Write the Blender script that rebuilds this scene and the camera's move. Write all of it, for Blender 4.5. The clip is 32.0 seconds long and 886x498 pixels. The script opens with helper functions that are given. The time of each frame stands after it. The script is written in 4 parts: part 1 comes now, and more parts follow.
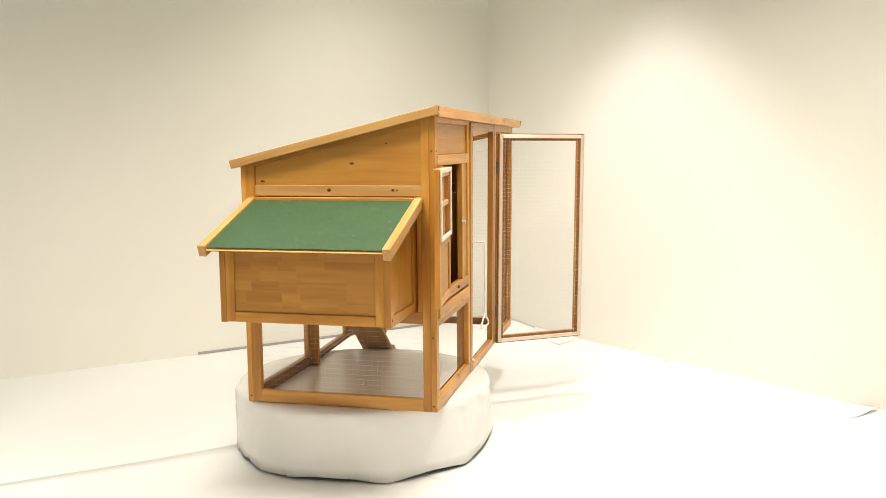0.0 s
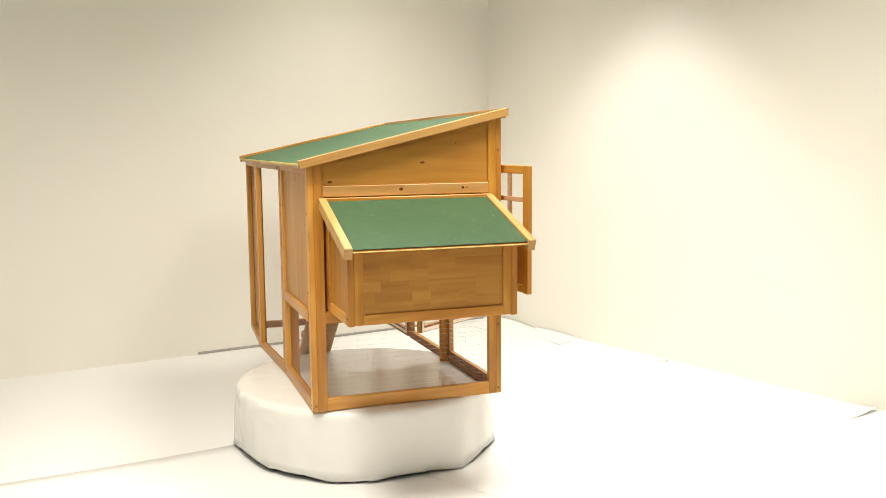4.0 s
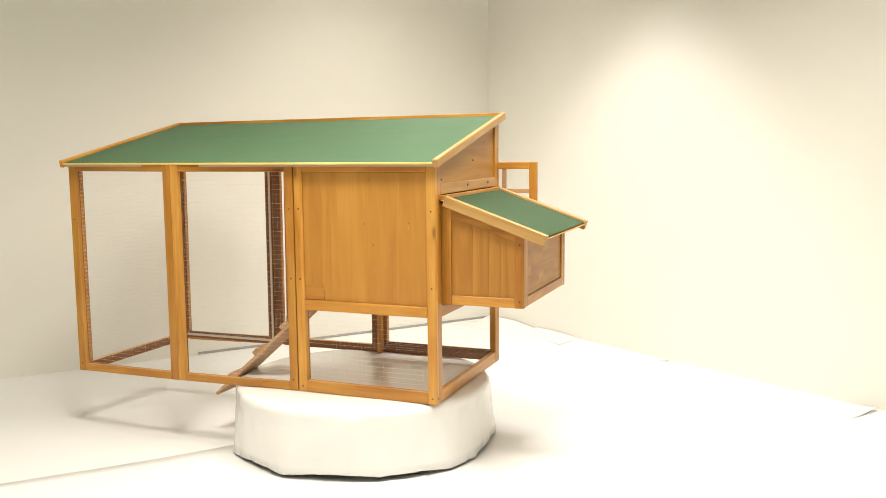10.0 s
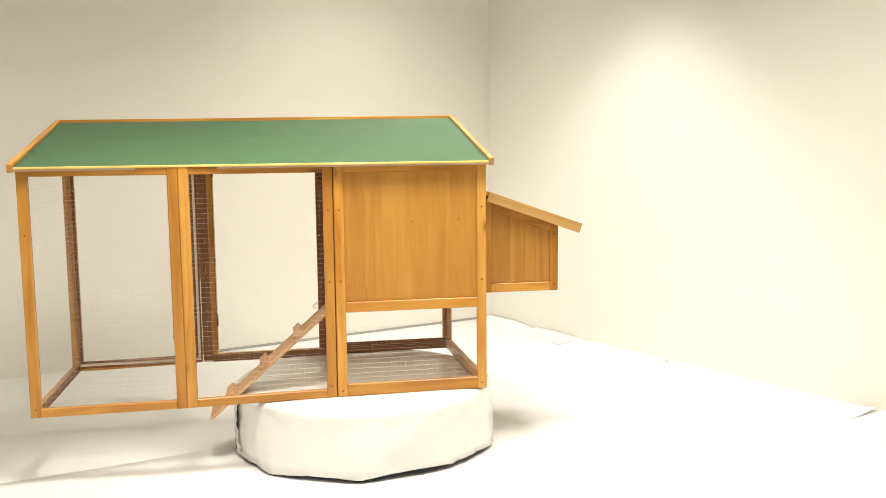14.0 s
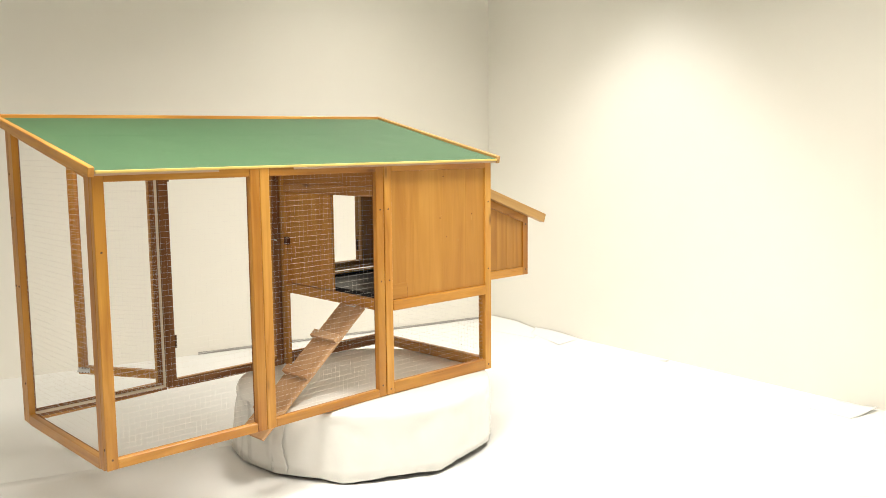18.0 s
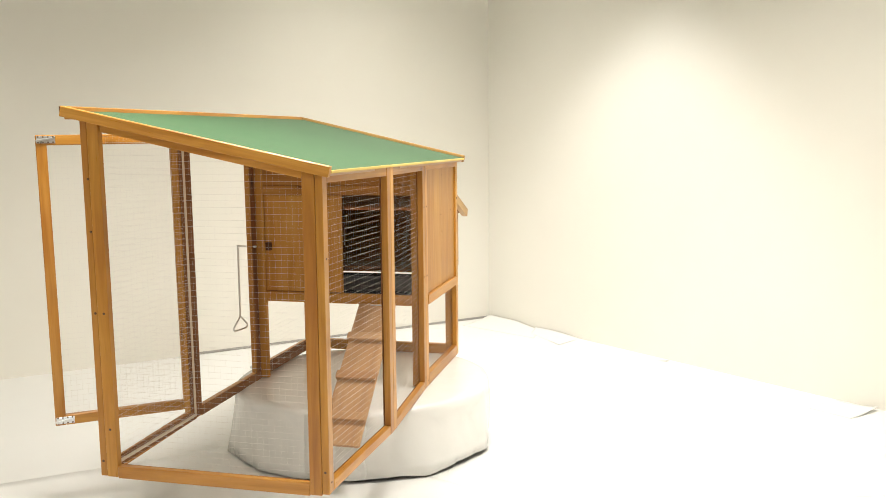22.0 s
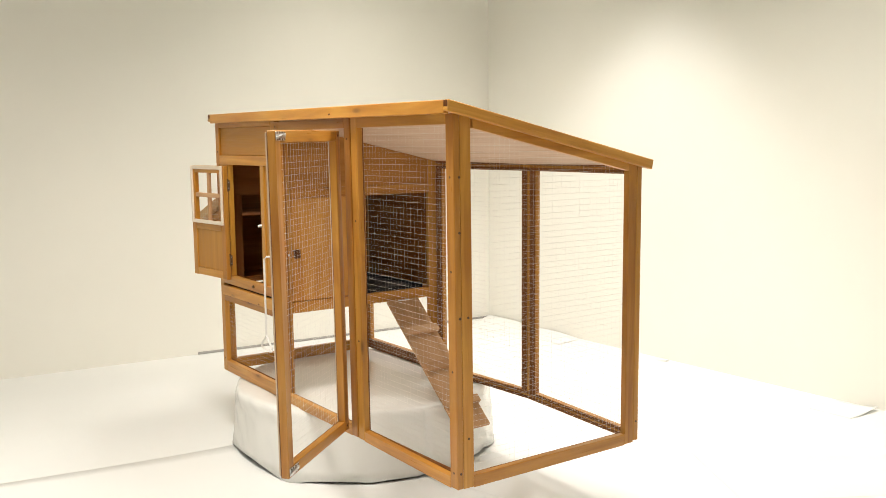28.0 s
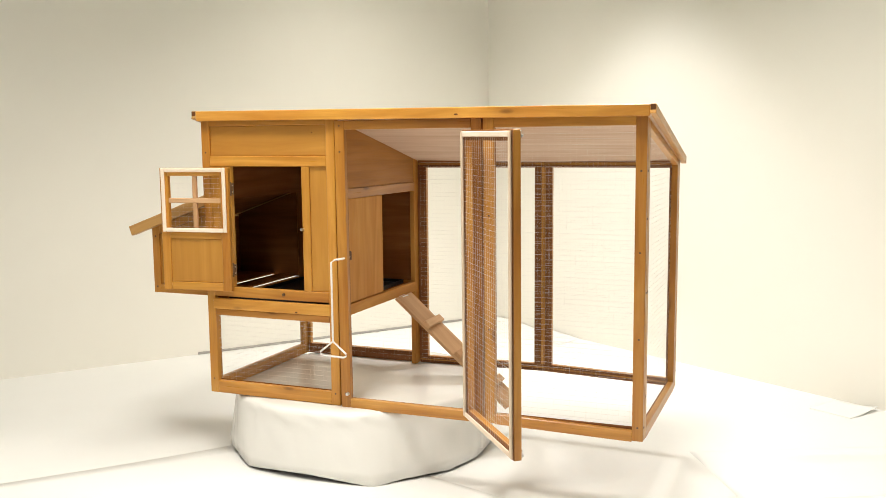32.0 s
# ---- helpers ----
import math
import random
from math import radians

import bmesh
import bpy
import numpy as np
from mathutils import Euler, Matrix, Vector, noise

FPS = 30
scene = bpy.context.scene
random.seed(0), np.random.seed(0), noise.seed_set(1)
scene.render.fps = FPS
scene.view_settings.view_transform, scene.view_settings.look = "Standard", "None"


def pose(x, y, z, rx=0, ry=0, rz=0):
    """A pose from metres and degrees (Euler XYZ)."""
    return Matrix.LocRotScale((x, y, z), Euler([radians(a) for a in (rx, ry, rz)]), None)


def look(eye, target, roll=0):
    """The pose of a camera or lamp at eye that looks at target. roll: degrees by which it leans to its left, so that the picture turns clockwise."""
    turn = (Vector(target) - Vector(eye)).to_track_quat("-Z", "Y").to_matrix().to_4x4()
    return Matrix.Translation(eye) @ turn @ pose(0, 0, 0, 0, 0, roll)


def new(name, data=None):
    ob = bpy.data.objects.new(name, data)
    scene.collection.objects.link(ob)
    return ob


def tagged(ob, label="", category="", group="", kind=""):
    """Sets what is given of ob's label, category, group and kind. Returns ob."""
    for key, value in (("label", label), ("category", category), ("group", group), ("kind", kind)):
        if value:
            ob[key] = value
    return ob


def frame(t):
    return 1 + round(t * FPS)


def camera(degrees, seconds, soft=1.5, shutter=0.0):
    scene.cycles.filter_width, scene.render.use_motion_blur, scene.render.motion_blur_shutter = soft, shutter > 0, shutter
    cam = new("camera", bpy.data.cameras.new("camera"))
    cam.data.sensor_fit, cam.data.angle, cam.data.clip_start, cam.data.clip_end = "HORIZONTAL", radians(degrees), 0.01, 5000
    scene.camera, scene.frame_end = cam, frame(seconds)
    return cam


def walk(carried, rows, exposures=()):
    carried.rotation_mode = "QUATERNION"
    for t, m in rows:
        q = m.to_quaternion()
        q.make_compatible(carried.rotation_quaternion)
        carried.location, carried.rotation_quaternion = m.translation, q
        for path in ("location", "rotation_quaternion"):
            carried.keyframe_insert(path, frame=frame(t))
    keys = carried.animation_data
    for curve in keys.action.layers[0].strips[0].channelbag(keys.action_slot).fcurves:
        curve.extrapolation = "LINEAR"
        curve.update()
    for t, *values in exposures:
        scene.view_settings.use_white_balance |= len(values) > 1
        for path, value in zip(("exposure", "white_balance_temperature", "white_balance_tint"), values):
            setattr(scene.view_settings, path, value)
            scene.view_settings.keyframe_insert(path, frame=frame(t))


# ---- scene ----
H = 0.245                 # height of the turntable's top over the floor
EYE = Vector((0.0, -3.395, 0.885 + H))
YAW, PITCH = -0.09118, -0.11739
WAY = Vector((-math.sin(YAW) * math.cos(PITCH), math.cos(YAW) * math.cos(PITCH), math.sin(PITCH)))
cam = camera(52.6, 32.0, soft=0.55)
walk(cam, [(0.0, look(EYE, EYE + WAY, -0.54)), (32.0, look(EYE, EYE + WAY, -0.54))],
     exposures=[(0.0, 0.47, 6540, 10), (12.0, 0.47, 6540, 10), (19.0, 0.46, 6450, 10), (23.0, 0.43, 6380, 10), (27.0, 0.42, 6380, 10), (32.0, 0.43, 6380, 10)])

# turn of the turntable in degrees: a steady turn with a slight drift
DRIFT = [(0, 0.0), (2, 0.15), (4, 0.35), (6, 0.45), (8, 0.40), (10, 0.25), (12, 0.13), (14, 0.14), (16.5, 0.20), (18, 0.25), (20, 0.27),
         (22, 0.32), (24, 0.32), (26, 0.28), (28, 0.14), (30, 0.0), (32, 0.0)]
TURN = [(t, 71.0 + 8.1875 * t + d) for t, d in DRIFT]

# swing of the run door in degrees
SWING = [(0, -2.3), (4, -2.8), (10, -7.0), (15, -11.0), (17, -10.5), (20, -6.0), (22, -1.7), (24.5, -0.6), (28, 0.0), (32, 0.5)]

# ---------------------------------------------------------------- light
world = bpy.data.worlds.new("world")
scene.world = world
world.use_nodes = True
world.node_tree.nodes["Background"].inputs[0].default_value = (1.0, 0.93, 0.82, 1)
world.node_tree.nodes["Background"].inputs[1].default_value = 0.05

CEIL = 2.63
CORNER = Vector((0.82, 2.31, 0))
LEFT = Vector((math.cos(radians(205.5)), math.sin(radians(205.5)), 0))      # along the left wall, away from the corner
RIGHT = Vector((math.cos(radians(-59)), math.sin(radians(-59)), 0))     # along the right wall, away from the corner


def area_lamp(name, at, to, w, h, watts, colour):
    data = bpy.data.lights.new(name, "AREA")
    data.shape, data.size, data.size_y, data.energy, data.color = "RECTANGLE", w, h, watts, colour
    ob = new(name, data)
    ob.matrix_world = look(at, to)
    return ob


def spot_lamp(name, at, to, angle, blend, watts, colour, radius=0.04):
    data = bpy.data.lights.new(name, "SPOT")
    data.spot_size, data.spot_blend, data.energy, data.color, data.shadow_soft_size = radians(angle), blend, watts, colour, radius
    ob = new(name, data)
    ob.matrix_world = look(at, to)
    return ob


WARM = (1.0, 0.95, 0.855)
INWARD = Vector((math.cos(radians(211)), math.sin(radians(211)), 0))   # away from the right wall
# recessed downlight for the right wall's scallop, then four ceiling panels out of view
SPOTS = [CORNER + RIGHT * a + INWARD * b + Vector((0, 0, CEIL - 0.035)) for a, b in ((1.38, 0.66), (2.6, 1.6), (2.2, 2.8), (4.0, 4.3), (0.85, 1.15))]
spot_lamp("downlight_lamp", SPOTS[0], SPOTS[0] - Vector((0, 0, 1)), 84, 0.58, 57, (1.0, 0.98, 0.95), 0.09)
# all unseen: first two follow the coop's shadows, last two added only to brighten
for at, watts, fan in zip(SPOTS[1:], (19, 23, 18, 8), (130, 140, 160, 112)):
    area_lamp("unseen_panel_lamp", at, at - Vector((0, 0, 1)), 0.55, 0.55, watts, WARM).data.spread = radians(fan)

# ---------------------------------------------------------------- materials


def nodes_of(name):
    m = bpy.data.materials.new(name)
    m.use_nodes = True
    t = m.node_tree
    return m, t, t.nodes["Principled BSDF"]


def ramp(t, fac, stops):
    r = t.nodes.new("ShaderNodeValToRGB")
    while len(r.color_ramp.elements) < len(stops):
        r.color_ramp.elements.new(0.5)
    for e, (p, c) in zip(r.color_ramp.elements, stops):
        e.position, e.color = p, (*c, 1)
    t.links.new(fac, r.inputs[0])
    return r.outputs[0]


def noise_tex(t, vec, scale, detail=4.0, rough=0.55, distort=0.0):
    n = t.nodes.new("ShaderNodeTexNoise")
    n.inputs["Scale"].default_value, n.inputs["Detail"].default_value = scale, detail
    n.inputs["Roughness"].default_value, n.inputs["Distortion"].default_value = rough, distort
    if vec is not None:
        t.links.new(vec, n.inputs["Vector"])
    return n.outputs["Fac"]


def mixc(t, fac, a, b, mode="MIX"):
    m = t.nodes.new("ShaderNodeMix")
    m.data_type, m.blend_type = "RGBA", mode
    for sock, v in ((m.inputs[0], fac), (m.inputs[6], a), (m.inputs[7], b)):
        if isinstance(v, (int, float)):
            sock.default_value = v
        elif isinstance(v, tuple):
            sock.default_value = (*v, 1)
        else:
            t.links.new(v, sock)
    return m.outputs[2]


def bump(t, bsdf, height, strength, dist=0.002):
    b = t.nodes.new("ShaderNodeBump")
    b.inputs["Strength"].default_value, b.inputs["Distance"].default_value = strength, dist
    t.links.new(height, b.inputs["Height"])
    t.links.new(b.outputs[0], bsdf.inputs["Normal"])


def coords(t, scale=(1, 1, 1), shift=True):
    """Object space, stretched, and shifted by a random step for each object."""
    tc = t.nodes.new("ShaderNodeTexCoord")
    mp = t.nodes.new("ShaderNodeMapping")
    mp.inputs["Scale"].default_value = scale
    t.links.new(tc.outputs["Object"], mp.inputs["Vector"])
    if not shift:
        return mp.outputs[0], None
    oi = t.nodes.new("ShaderNodeObjectInfo")
    mul = t.nodes.new("ShaderNodeMath")
    mul.operation, mul.inputs[1].default_value = "MULTIPLY", 37.0
    t.links.new(oi.outputs["Random"], mul.inputs[0])
    cx = t.nodes.new("ShaderNodeCombineXYZ")
    for i in range(3):
        t.links.new(mul.outputs[0], cx.inputs[i])
    ad = t.nodes.new("ShaderNodeVectorMath")
    ad.operation = "ADD"
    t.links.new(mp.outputs[0], ad.inputs[0])
    t.links.new(cx.outputs[0], ad.inputs[1])
    return ad.outputs[0], oi.outputs["Random"]


def wood(name, dark, mid, light, rough=0.5, spread=0.35, gloss=0.35, knots=0.3, streak=0.45):
    """Sawn softwood with its grain along the piece's own x axis; knots: the share of places that hold one."""
    m, t, b = nodes_of(name)
    vec, rnd = coords(t, (0.9, 11, 11))
    fine, _ = coords(t, (4, 110, 110))
    broad, _ = coords(t, (1.7, 4, 4))
    g = noise_tex(t, vec, 2.2, 5, 0.55, 0.9)
    f = noise_tex(t, fine, 2.0, 3, 0.6)
    w = noise_tex(t, broad, 1.6, 3, 0.5)
    col = ramp(t, g, [(0.30, dark), (0.5, mid), (0.70, light)])
    col = mixc(t, 0.3, col, ramp(t, f, [(0.3, dark), (0.65, light)]), "SOFT_LIGHT")
    col = mixc(t, streak, col, ramp(t, w, [(0.3, (0.33, 0.29, 0.25)), (0.7, (0.69, 0.69, 0.66))]), "SOFT_LIGHT")
    # small knots with a darker ring of grain round them
    vo = t.nodes.new("ShaderNodeTexVoronoi")
    vo.inputs["Scale"].default_value = 1.0
    kv, _ = coords(t, (4.6, 15, 15))
    t.links.new(kv, vo.inputs["Vector"])
    sep = t.nodes.new("ShaderNodeSeparateColor")
    t.links.new(vo.outputs["Color"], sep.inputs[0])
    here = ramp(t, sep.outputs[0], [(knots - 0.01, (1, 1, 1)), (knots, (0, 0, 0))])
    ring = ramp(t, vo.outputs["Distance"], [(0.04, (0.8, 0.8, 0.8)), (0.085, (0.5, 0.5, 0.5)), (0.13, (0.14, 0.14, 0.14)), (0.27, (0, 0, 0))])
    col = mixc(t, mixc(t, 1.0, ring, here, "MULTIPLY"), col, (dark[0] * 0.38, dark[1] * 0.30, dark[2] * 0.3))
    tint = ramp(t, rnd, [(0.0, (1 - spread * 0.9, 1 - spread * 1.2, 1 - spread * 1.4)), (0.45, (1 - spread * 0.3, 1 - spread * 0.3, 1 - spread * 0.3)), (1.0, (1.04, 1.05, 1.10))])
    col = mixc(t, 1.0, col, tint, "MULTIPLY")
    t.links.new(col, b.inputs["Base Color"])
    b.inputs["Specular IOR Level"].default_value = gloss
    t.links.new(ramp(t, f, [(0.2, (rough - 0.1,) * 3), (0.8, (rough + 0.12,) * 3)]), b.inputs["Roughness"])
    bump(t, b, f, 0.2, 0.0006)
    return m


HONEY = wood("honey_stained_pine", (0.40, 0.182, 0.024), (0.525, 0.264, 0.043), (0.64, 0.352, 0.082), spread=0.26, rough=0.34, gloss=0.55, knots=0.28, streak=0.65)
TRIM = wood("pale_stained_pine", (0.45, 0.265, 0.088), (0.525, 0.33, 0.125), (0.59, 0.39, 0.170), spread=0.12, rough=0.4, gloss=0.5, knots=0.25)
PANEL = wood("honey_stained_board", (0.435, 0.216, 0.036), (0.488, 0.254, 0.046), (0.54, 0.292, 0.060), spread=0.06, rough=0.42, gloss=0.5, knots=0.0, streak=0.35)
RAW = wood("raw_pine", (0.68, 0.55, 0.42), (0.77, 0.65, 0.52), (0.84, 0.73, 0.60), rough=0.65, spread=0.2, gloss=0.2)
INNER = wood("unpainted_board", (0.48, 0.232, 0.056), (0.55, 0.284, 0.076), (0.61, 0.338, 0.102), rough=0.6, spread=0.12, gloss=0.2, knots=0.0)
PALE = wood("pale_ply", (0.570, 0.408, 0.294), (0.646, 0.484, 0.370), (0.703, 0.551, 0.437), rough=0.7, spread=0.05, gloss=0.2, knots=0.0)
# inner boards made darker than their wood: the house's dimness is in this colour
SHADE_BROWN = wood("shade_brown_board", (0.25, 0.098, 0.030), (0.31, 0.125, 0.039), (0.37, 0.16, 0.053), rough=0.8, spread=0.1, gloss=0.05)
BATTEN = wood("reddish_brown_backing", (0.216, 0.095, 0.036), (0.279, 0.131, 0.052), (0.342, 0.167, 0.072), rough=0.6, spread=0.2, gloss=0.25)
# partition gable, browned below its wood colour for the shade under the roof
SHADED_GABLE = wood("shaded_gable_board", (0.34, 0.155, 0.031), (0.40, 0.190, 0.042), (0.46, 0.225, 0.055), spread=0.08, rough=0.5, gloss=0.35, knots=0.0)
KNOT = wood("dark_knot", (0.12, 0.045, 0.010), (0.17, 0.066, 0.015), (0.23, 0.095, 0.024), spread=0.3, knots=0.0)
EDGE_BOARD = wood("pale_honey_board", (0.468, 0.261, 0.061), (0.513, 0.293, 0.074), (0.558, 0.329, 0.090), spread=0.05, rough=0.42, gloss=0.5, knots=0.0)
EDGE = wood("yellow_ply_edge", (0.66, 0.50, 0.16), (0.74, 0.58, 0.22), (0.8, 0.66, 0.3), rough=0.6, spread=0.05)


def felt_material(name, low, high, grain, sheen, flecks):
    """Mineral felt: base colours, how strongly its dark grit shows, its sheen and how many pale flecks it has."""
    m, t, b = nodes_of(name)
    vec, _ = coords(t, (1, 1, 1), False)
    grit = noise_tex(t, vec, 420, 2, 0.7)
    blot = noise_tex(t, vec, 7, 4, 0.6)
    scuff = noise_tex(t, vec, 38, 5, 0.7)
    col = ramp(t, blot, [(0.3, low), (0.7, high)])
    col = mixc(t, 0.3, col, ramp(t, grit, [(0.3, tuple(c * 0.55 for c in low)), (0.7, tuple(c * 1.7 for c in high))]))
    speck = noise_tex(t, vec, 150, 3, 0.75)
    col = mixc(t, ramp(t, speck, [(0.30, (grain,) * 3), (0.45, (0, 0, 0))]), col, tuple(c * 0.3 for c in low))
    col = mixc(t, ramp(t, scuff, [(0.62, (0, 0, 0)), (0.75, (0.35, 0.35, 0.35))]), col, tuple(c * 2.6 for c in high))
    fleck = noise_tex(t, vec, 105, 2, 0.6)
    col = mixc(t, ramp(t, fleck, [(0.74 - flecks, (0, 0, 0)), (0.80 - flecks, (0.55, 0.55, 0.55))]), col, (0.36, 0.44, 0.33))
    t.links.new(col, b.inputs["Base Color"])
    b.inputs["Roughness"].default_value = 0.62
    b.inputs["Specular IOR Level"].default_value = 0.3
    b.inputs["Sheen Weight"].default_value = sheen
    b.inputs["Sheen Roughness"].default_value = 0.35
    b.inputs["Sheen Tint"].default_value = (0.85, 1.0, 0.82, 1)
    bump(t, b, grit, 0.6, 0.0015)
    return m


def paint(name, a, c, scale, rough, strength, bump_scale=60.0):
    m, t, b = nodes_of(name)
    vec, _ = coords(t, (1, 1, 1), False)
    n = noise_tex(t, vec, scale, 5, 0.6)
    t.links.new(ramp(t, n, [(0.3, a), (0.7, c)]), b.inputs["Base Color"])
    b.inputs["Roughness"].default_value = rough
    bump(t, b, noise_tex(t, vec, bump_scale, 4, 0.6), strength, 0.002)
    return m


def metal(name, colour, rough, scratch=90):
    m, t, b = nodes_of(name)
    vec, _ = coords(t, (1, 1, 1), False)
    n = noise_tex(t, vec, scratch, 4, 0.6)
    t.links.new(ramp(t, n, [(0.3, tuple(c * 0.85 for c in colour)), (0.7, colour)]), b.inputs["Base Color"])
    t.links.new(ramp(t, n, [(0.3, (rough * 0.8,) * 3), (0.7, (rough * 1.25,) * 3)]), b.inputs["Roughness"])
    b.inputs["Metallic"].default_value = 1.0
    return m


# same felt twice: the lid's base is darkened for the weaker light there
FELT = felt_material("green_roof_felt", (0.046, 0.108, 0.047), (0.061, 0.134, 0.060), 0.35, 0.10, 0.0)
GRITTY_SHADED = felt_material("gritty_shaded_lid_felt", (0.030, 0.070, 0.027), (0.041, 0.088, 0.035), 0.7, 0.03, 0.05)
WALL = paint("cream_wall_paint", (0.86, 0.835, 0.755), (0.88, 0.855, 0.778), 1.4, 0.75, 0.12, 140)
PAPER = paint("white_floor_paper", (0.87, 0.865, 0.84), (0.89, 0.885, 0.865), 2.2, 0.5, 0.25, 9)
BLUISH = paint("bluish_white_sheet", (0.83, 0.825, 0.83), (0.86, 0.855, 0.865), 2.0, 0.45, 0.2, 12)
CLOTH = paint("ivory_table_cover", (0.86, 0.845, 0.80), (0.89, 0.875, 0.835), 3.0, 0.25, 0.3, 14)
CEILING = paint("white_ceiling_paint", (0.87, 0.85, 0.81), (0.89, 0.87, 0.83), 2.0, 0.8, 0.1, 120)
BLACK = paint("black_plastic", (0.012, 0.012, 0.014), (0.02, 0.02, 0.023), 20, 0.4, 0.2, 80)
DARK = paint("dark_metal_base", (0.05, 0.05, 0.05), (0.08, 0.08, 0.08), 12, 0.5, 0.2, 80)
GAP_SHADE = paint("gap_shade_strip", (0.36, 0.34, 0.31), (0.42, 0.40, 0.37), 8, 0.6, 0.2, 60)
WHITE = paint("white_coated_wire", (0.80, 0.77, 0.72), (0.84, 0.81, 0.77), 30, 0.35, 0.1, 60)
WIRE = paint("dull_galvanised_wire", (0.78, 0.74, 0.69), (0.85, 0.82, 0.77), 60, 0.4, 0.1, 200)
STEEL = metal("zinc_plated_steel", (0.78, 0.78, 0.78), 0.3)
SCREW = paint("brown_screw_head", (0.10, 0.05, 0.02), (0.17, 0.09, 0.04), 90, 0.5, 0.3, 300)


def glow(name, colour, strength):
    m, t, b = nodes_of(name)
    b.inputs["Base Color"].default_value = (0.9, 0.9, 0.9, 1)
    b.inputs["Emission Color"].default_value = (*colour, 1)
    b.inputs["Emission Strength"].default_value = strength
    return m


LIT = glow("lit_diffuser", WARM, 1.5)

# ---------------------------------------------------------------- building helpers
PLACED = {}
SKEW = [Matrix()]         # the frame now being built stands a little out of square by this


def part(name, bm, material, parent, label="", m=None):
    """A bmesh as one mesh object under a thing or a part; m is its pose in the thing's own space."""
    data = bm
    if isinstance(bm, bmesh.types.BMesh):
        data = bpy.data.meshes.new(name)
        bm.to_mesh(data)
        bm.free()
    if not data.materials:
        data.materials.append(material)
    ob = new(name, data)
    here = SKEW[-1] @ (m if m is not None else Matrix())
    PLACED[ob] = here
    ob.parent = parent
    ob.matrix_basis = PLACED.get(parent, Matrix()).inverted() @ here if parent is not None else here
    if label:
        tagged(ob, label)
    return ob


BOXES = {}


def box_mesh(l, w, h, material, bevel=0.0018):
    key = (round(l, 4), round(w, 4), round(h, 4), material.name)
    if key not in BOXES:
        bm = bmesh.new()
        bmesh.ops.create_cube(bm, size=1.0)
        bmesh.ops.scale(bm, vec=(l, w, h), verts=bm.verts)
        bmesh.ops.bevel(bm, geom=bm.edges[:], offset=min(bevel, 0.3 * min(l, w, h)), segments=1, affect="EDGES")
        data = bpy.data.meshes.new("piece")
        bm.to_mesh(data)
        bm.free()
        data.materials.append(material)
        BOXES[key] = data
    return BOXES[key]


def axes(a, u, v):
    """A pose with its x axis along u and its y axis near v."""
    u = Vector(u).normalized()
    v = Vector(v)
    v = (v - u * v.dot(u)).normalized()
    w = u.cross(v)
    m = Matrix((u, v, w)).transposed().to_4x4()
    m.translation = a
    return m


def board(name, parent, a, b, up, width, thick, material, label="", bevel=0.0018):
    """A board from a to b (its centre line), width measured along up."""
    a, b = Vector(a), Vector(b)
    return part(name, box_mesh((b - a).length, width, thick, material, bevel), material, parent, label, axes((a + b) / 2, b - a, up))


def box(name, parent, x0, x1, y0, y1, z0, z1, material, label="", bevel=0.0018):
    """A square-cut piece between two corners, its grain along the longest side."""
    c = Vector(((x0 + x1) / 2, (y0 + y1) / 2, (z0 + z1) / 2))
    size = sorted(((abs(x1 - x0), (1, 0, 0)), (abs(y1 - y0), (0, 1, 0)), (abs(z1 - z0), (0, 0, 1))), key=lambda s: -s[0])
    return part(name, box_mesh(size[0][0], size[1][0], size[2][0], material, bevel), material, parent, label, axes(c, size[0][1], size[1][1]))


def prism(name, parent, profile, thick, m, material, label=""):
    """A flat piece: a profile in the pose's x and y, thick along its z."""
    bm = bmesh.new()
    low = [bm.verts.new((u, v, -thick / 2)) for u, v in profile]
    top = [bm.verts.new((u, v, thick / 2)) for u, v in profile]
    bm.faces.new(low[::-1])
    bm.faces.new(top)
    for i in range(len(profile)):
        j = (i + 1) % len(profile)
        bm.faces.new((low[i], low[j], top[j], top[i]))
    bmesh.ops.recalc_face_normals(bm, faces=bm.faces)
    bmesh.ops.bevel(bm, geom=bm.edges[:], offset=0.0001 if name == "plank" else min(0.0012, thick * 0.25), segments=1, affect="EDGES")
    return part(name, bm, material, parent, label, m)


def tube(points, r, sides=6, closed=False):
    bm = bmesh.new()
    pts = [Vector(p) for p in points]
    n, rings = len(pts), []
    for i, p in enumerate(pts):
        a = pts[i - 1] if (i or closed) else p
        b = pts[(i + 1) % n] if (i < n - 1 or closed) else p
        d = (b - a).normalized()
        s = d.cross(Vector((0, 0, 1)) if abs(d.z) < 0.9 else Vector((1, 0, 0))).normalized()
        k = s.cross(d)
        rings.append([bm.verts.new(p + r * (math.cos(2 * math.pi * j / sides) * s + math.sin(2 * math.pi * j / sides) * k)) for j in range(sides)])
    for i in range(n if closed else n - 1):
        q = rings[(i + 1) % n]
        for j in range(sides):
            bm.faces.new((rings[i][j], rings[i][(j + 1) % sides], q[(j + 1) % sides], q[j]))
    if not closed:
        bm.faces.new(rings[0][::-1])
        bm.faces.new(rings[-1])
    bmesh.ops.recalc_face_normals(bm, faces=bm.faces)
    return bm


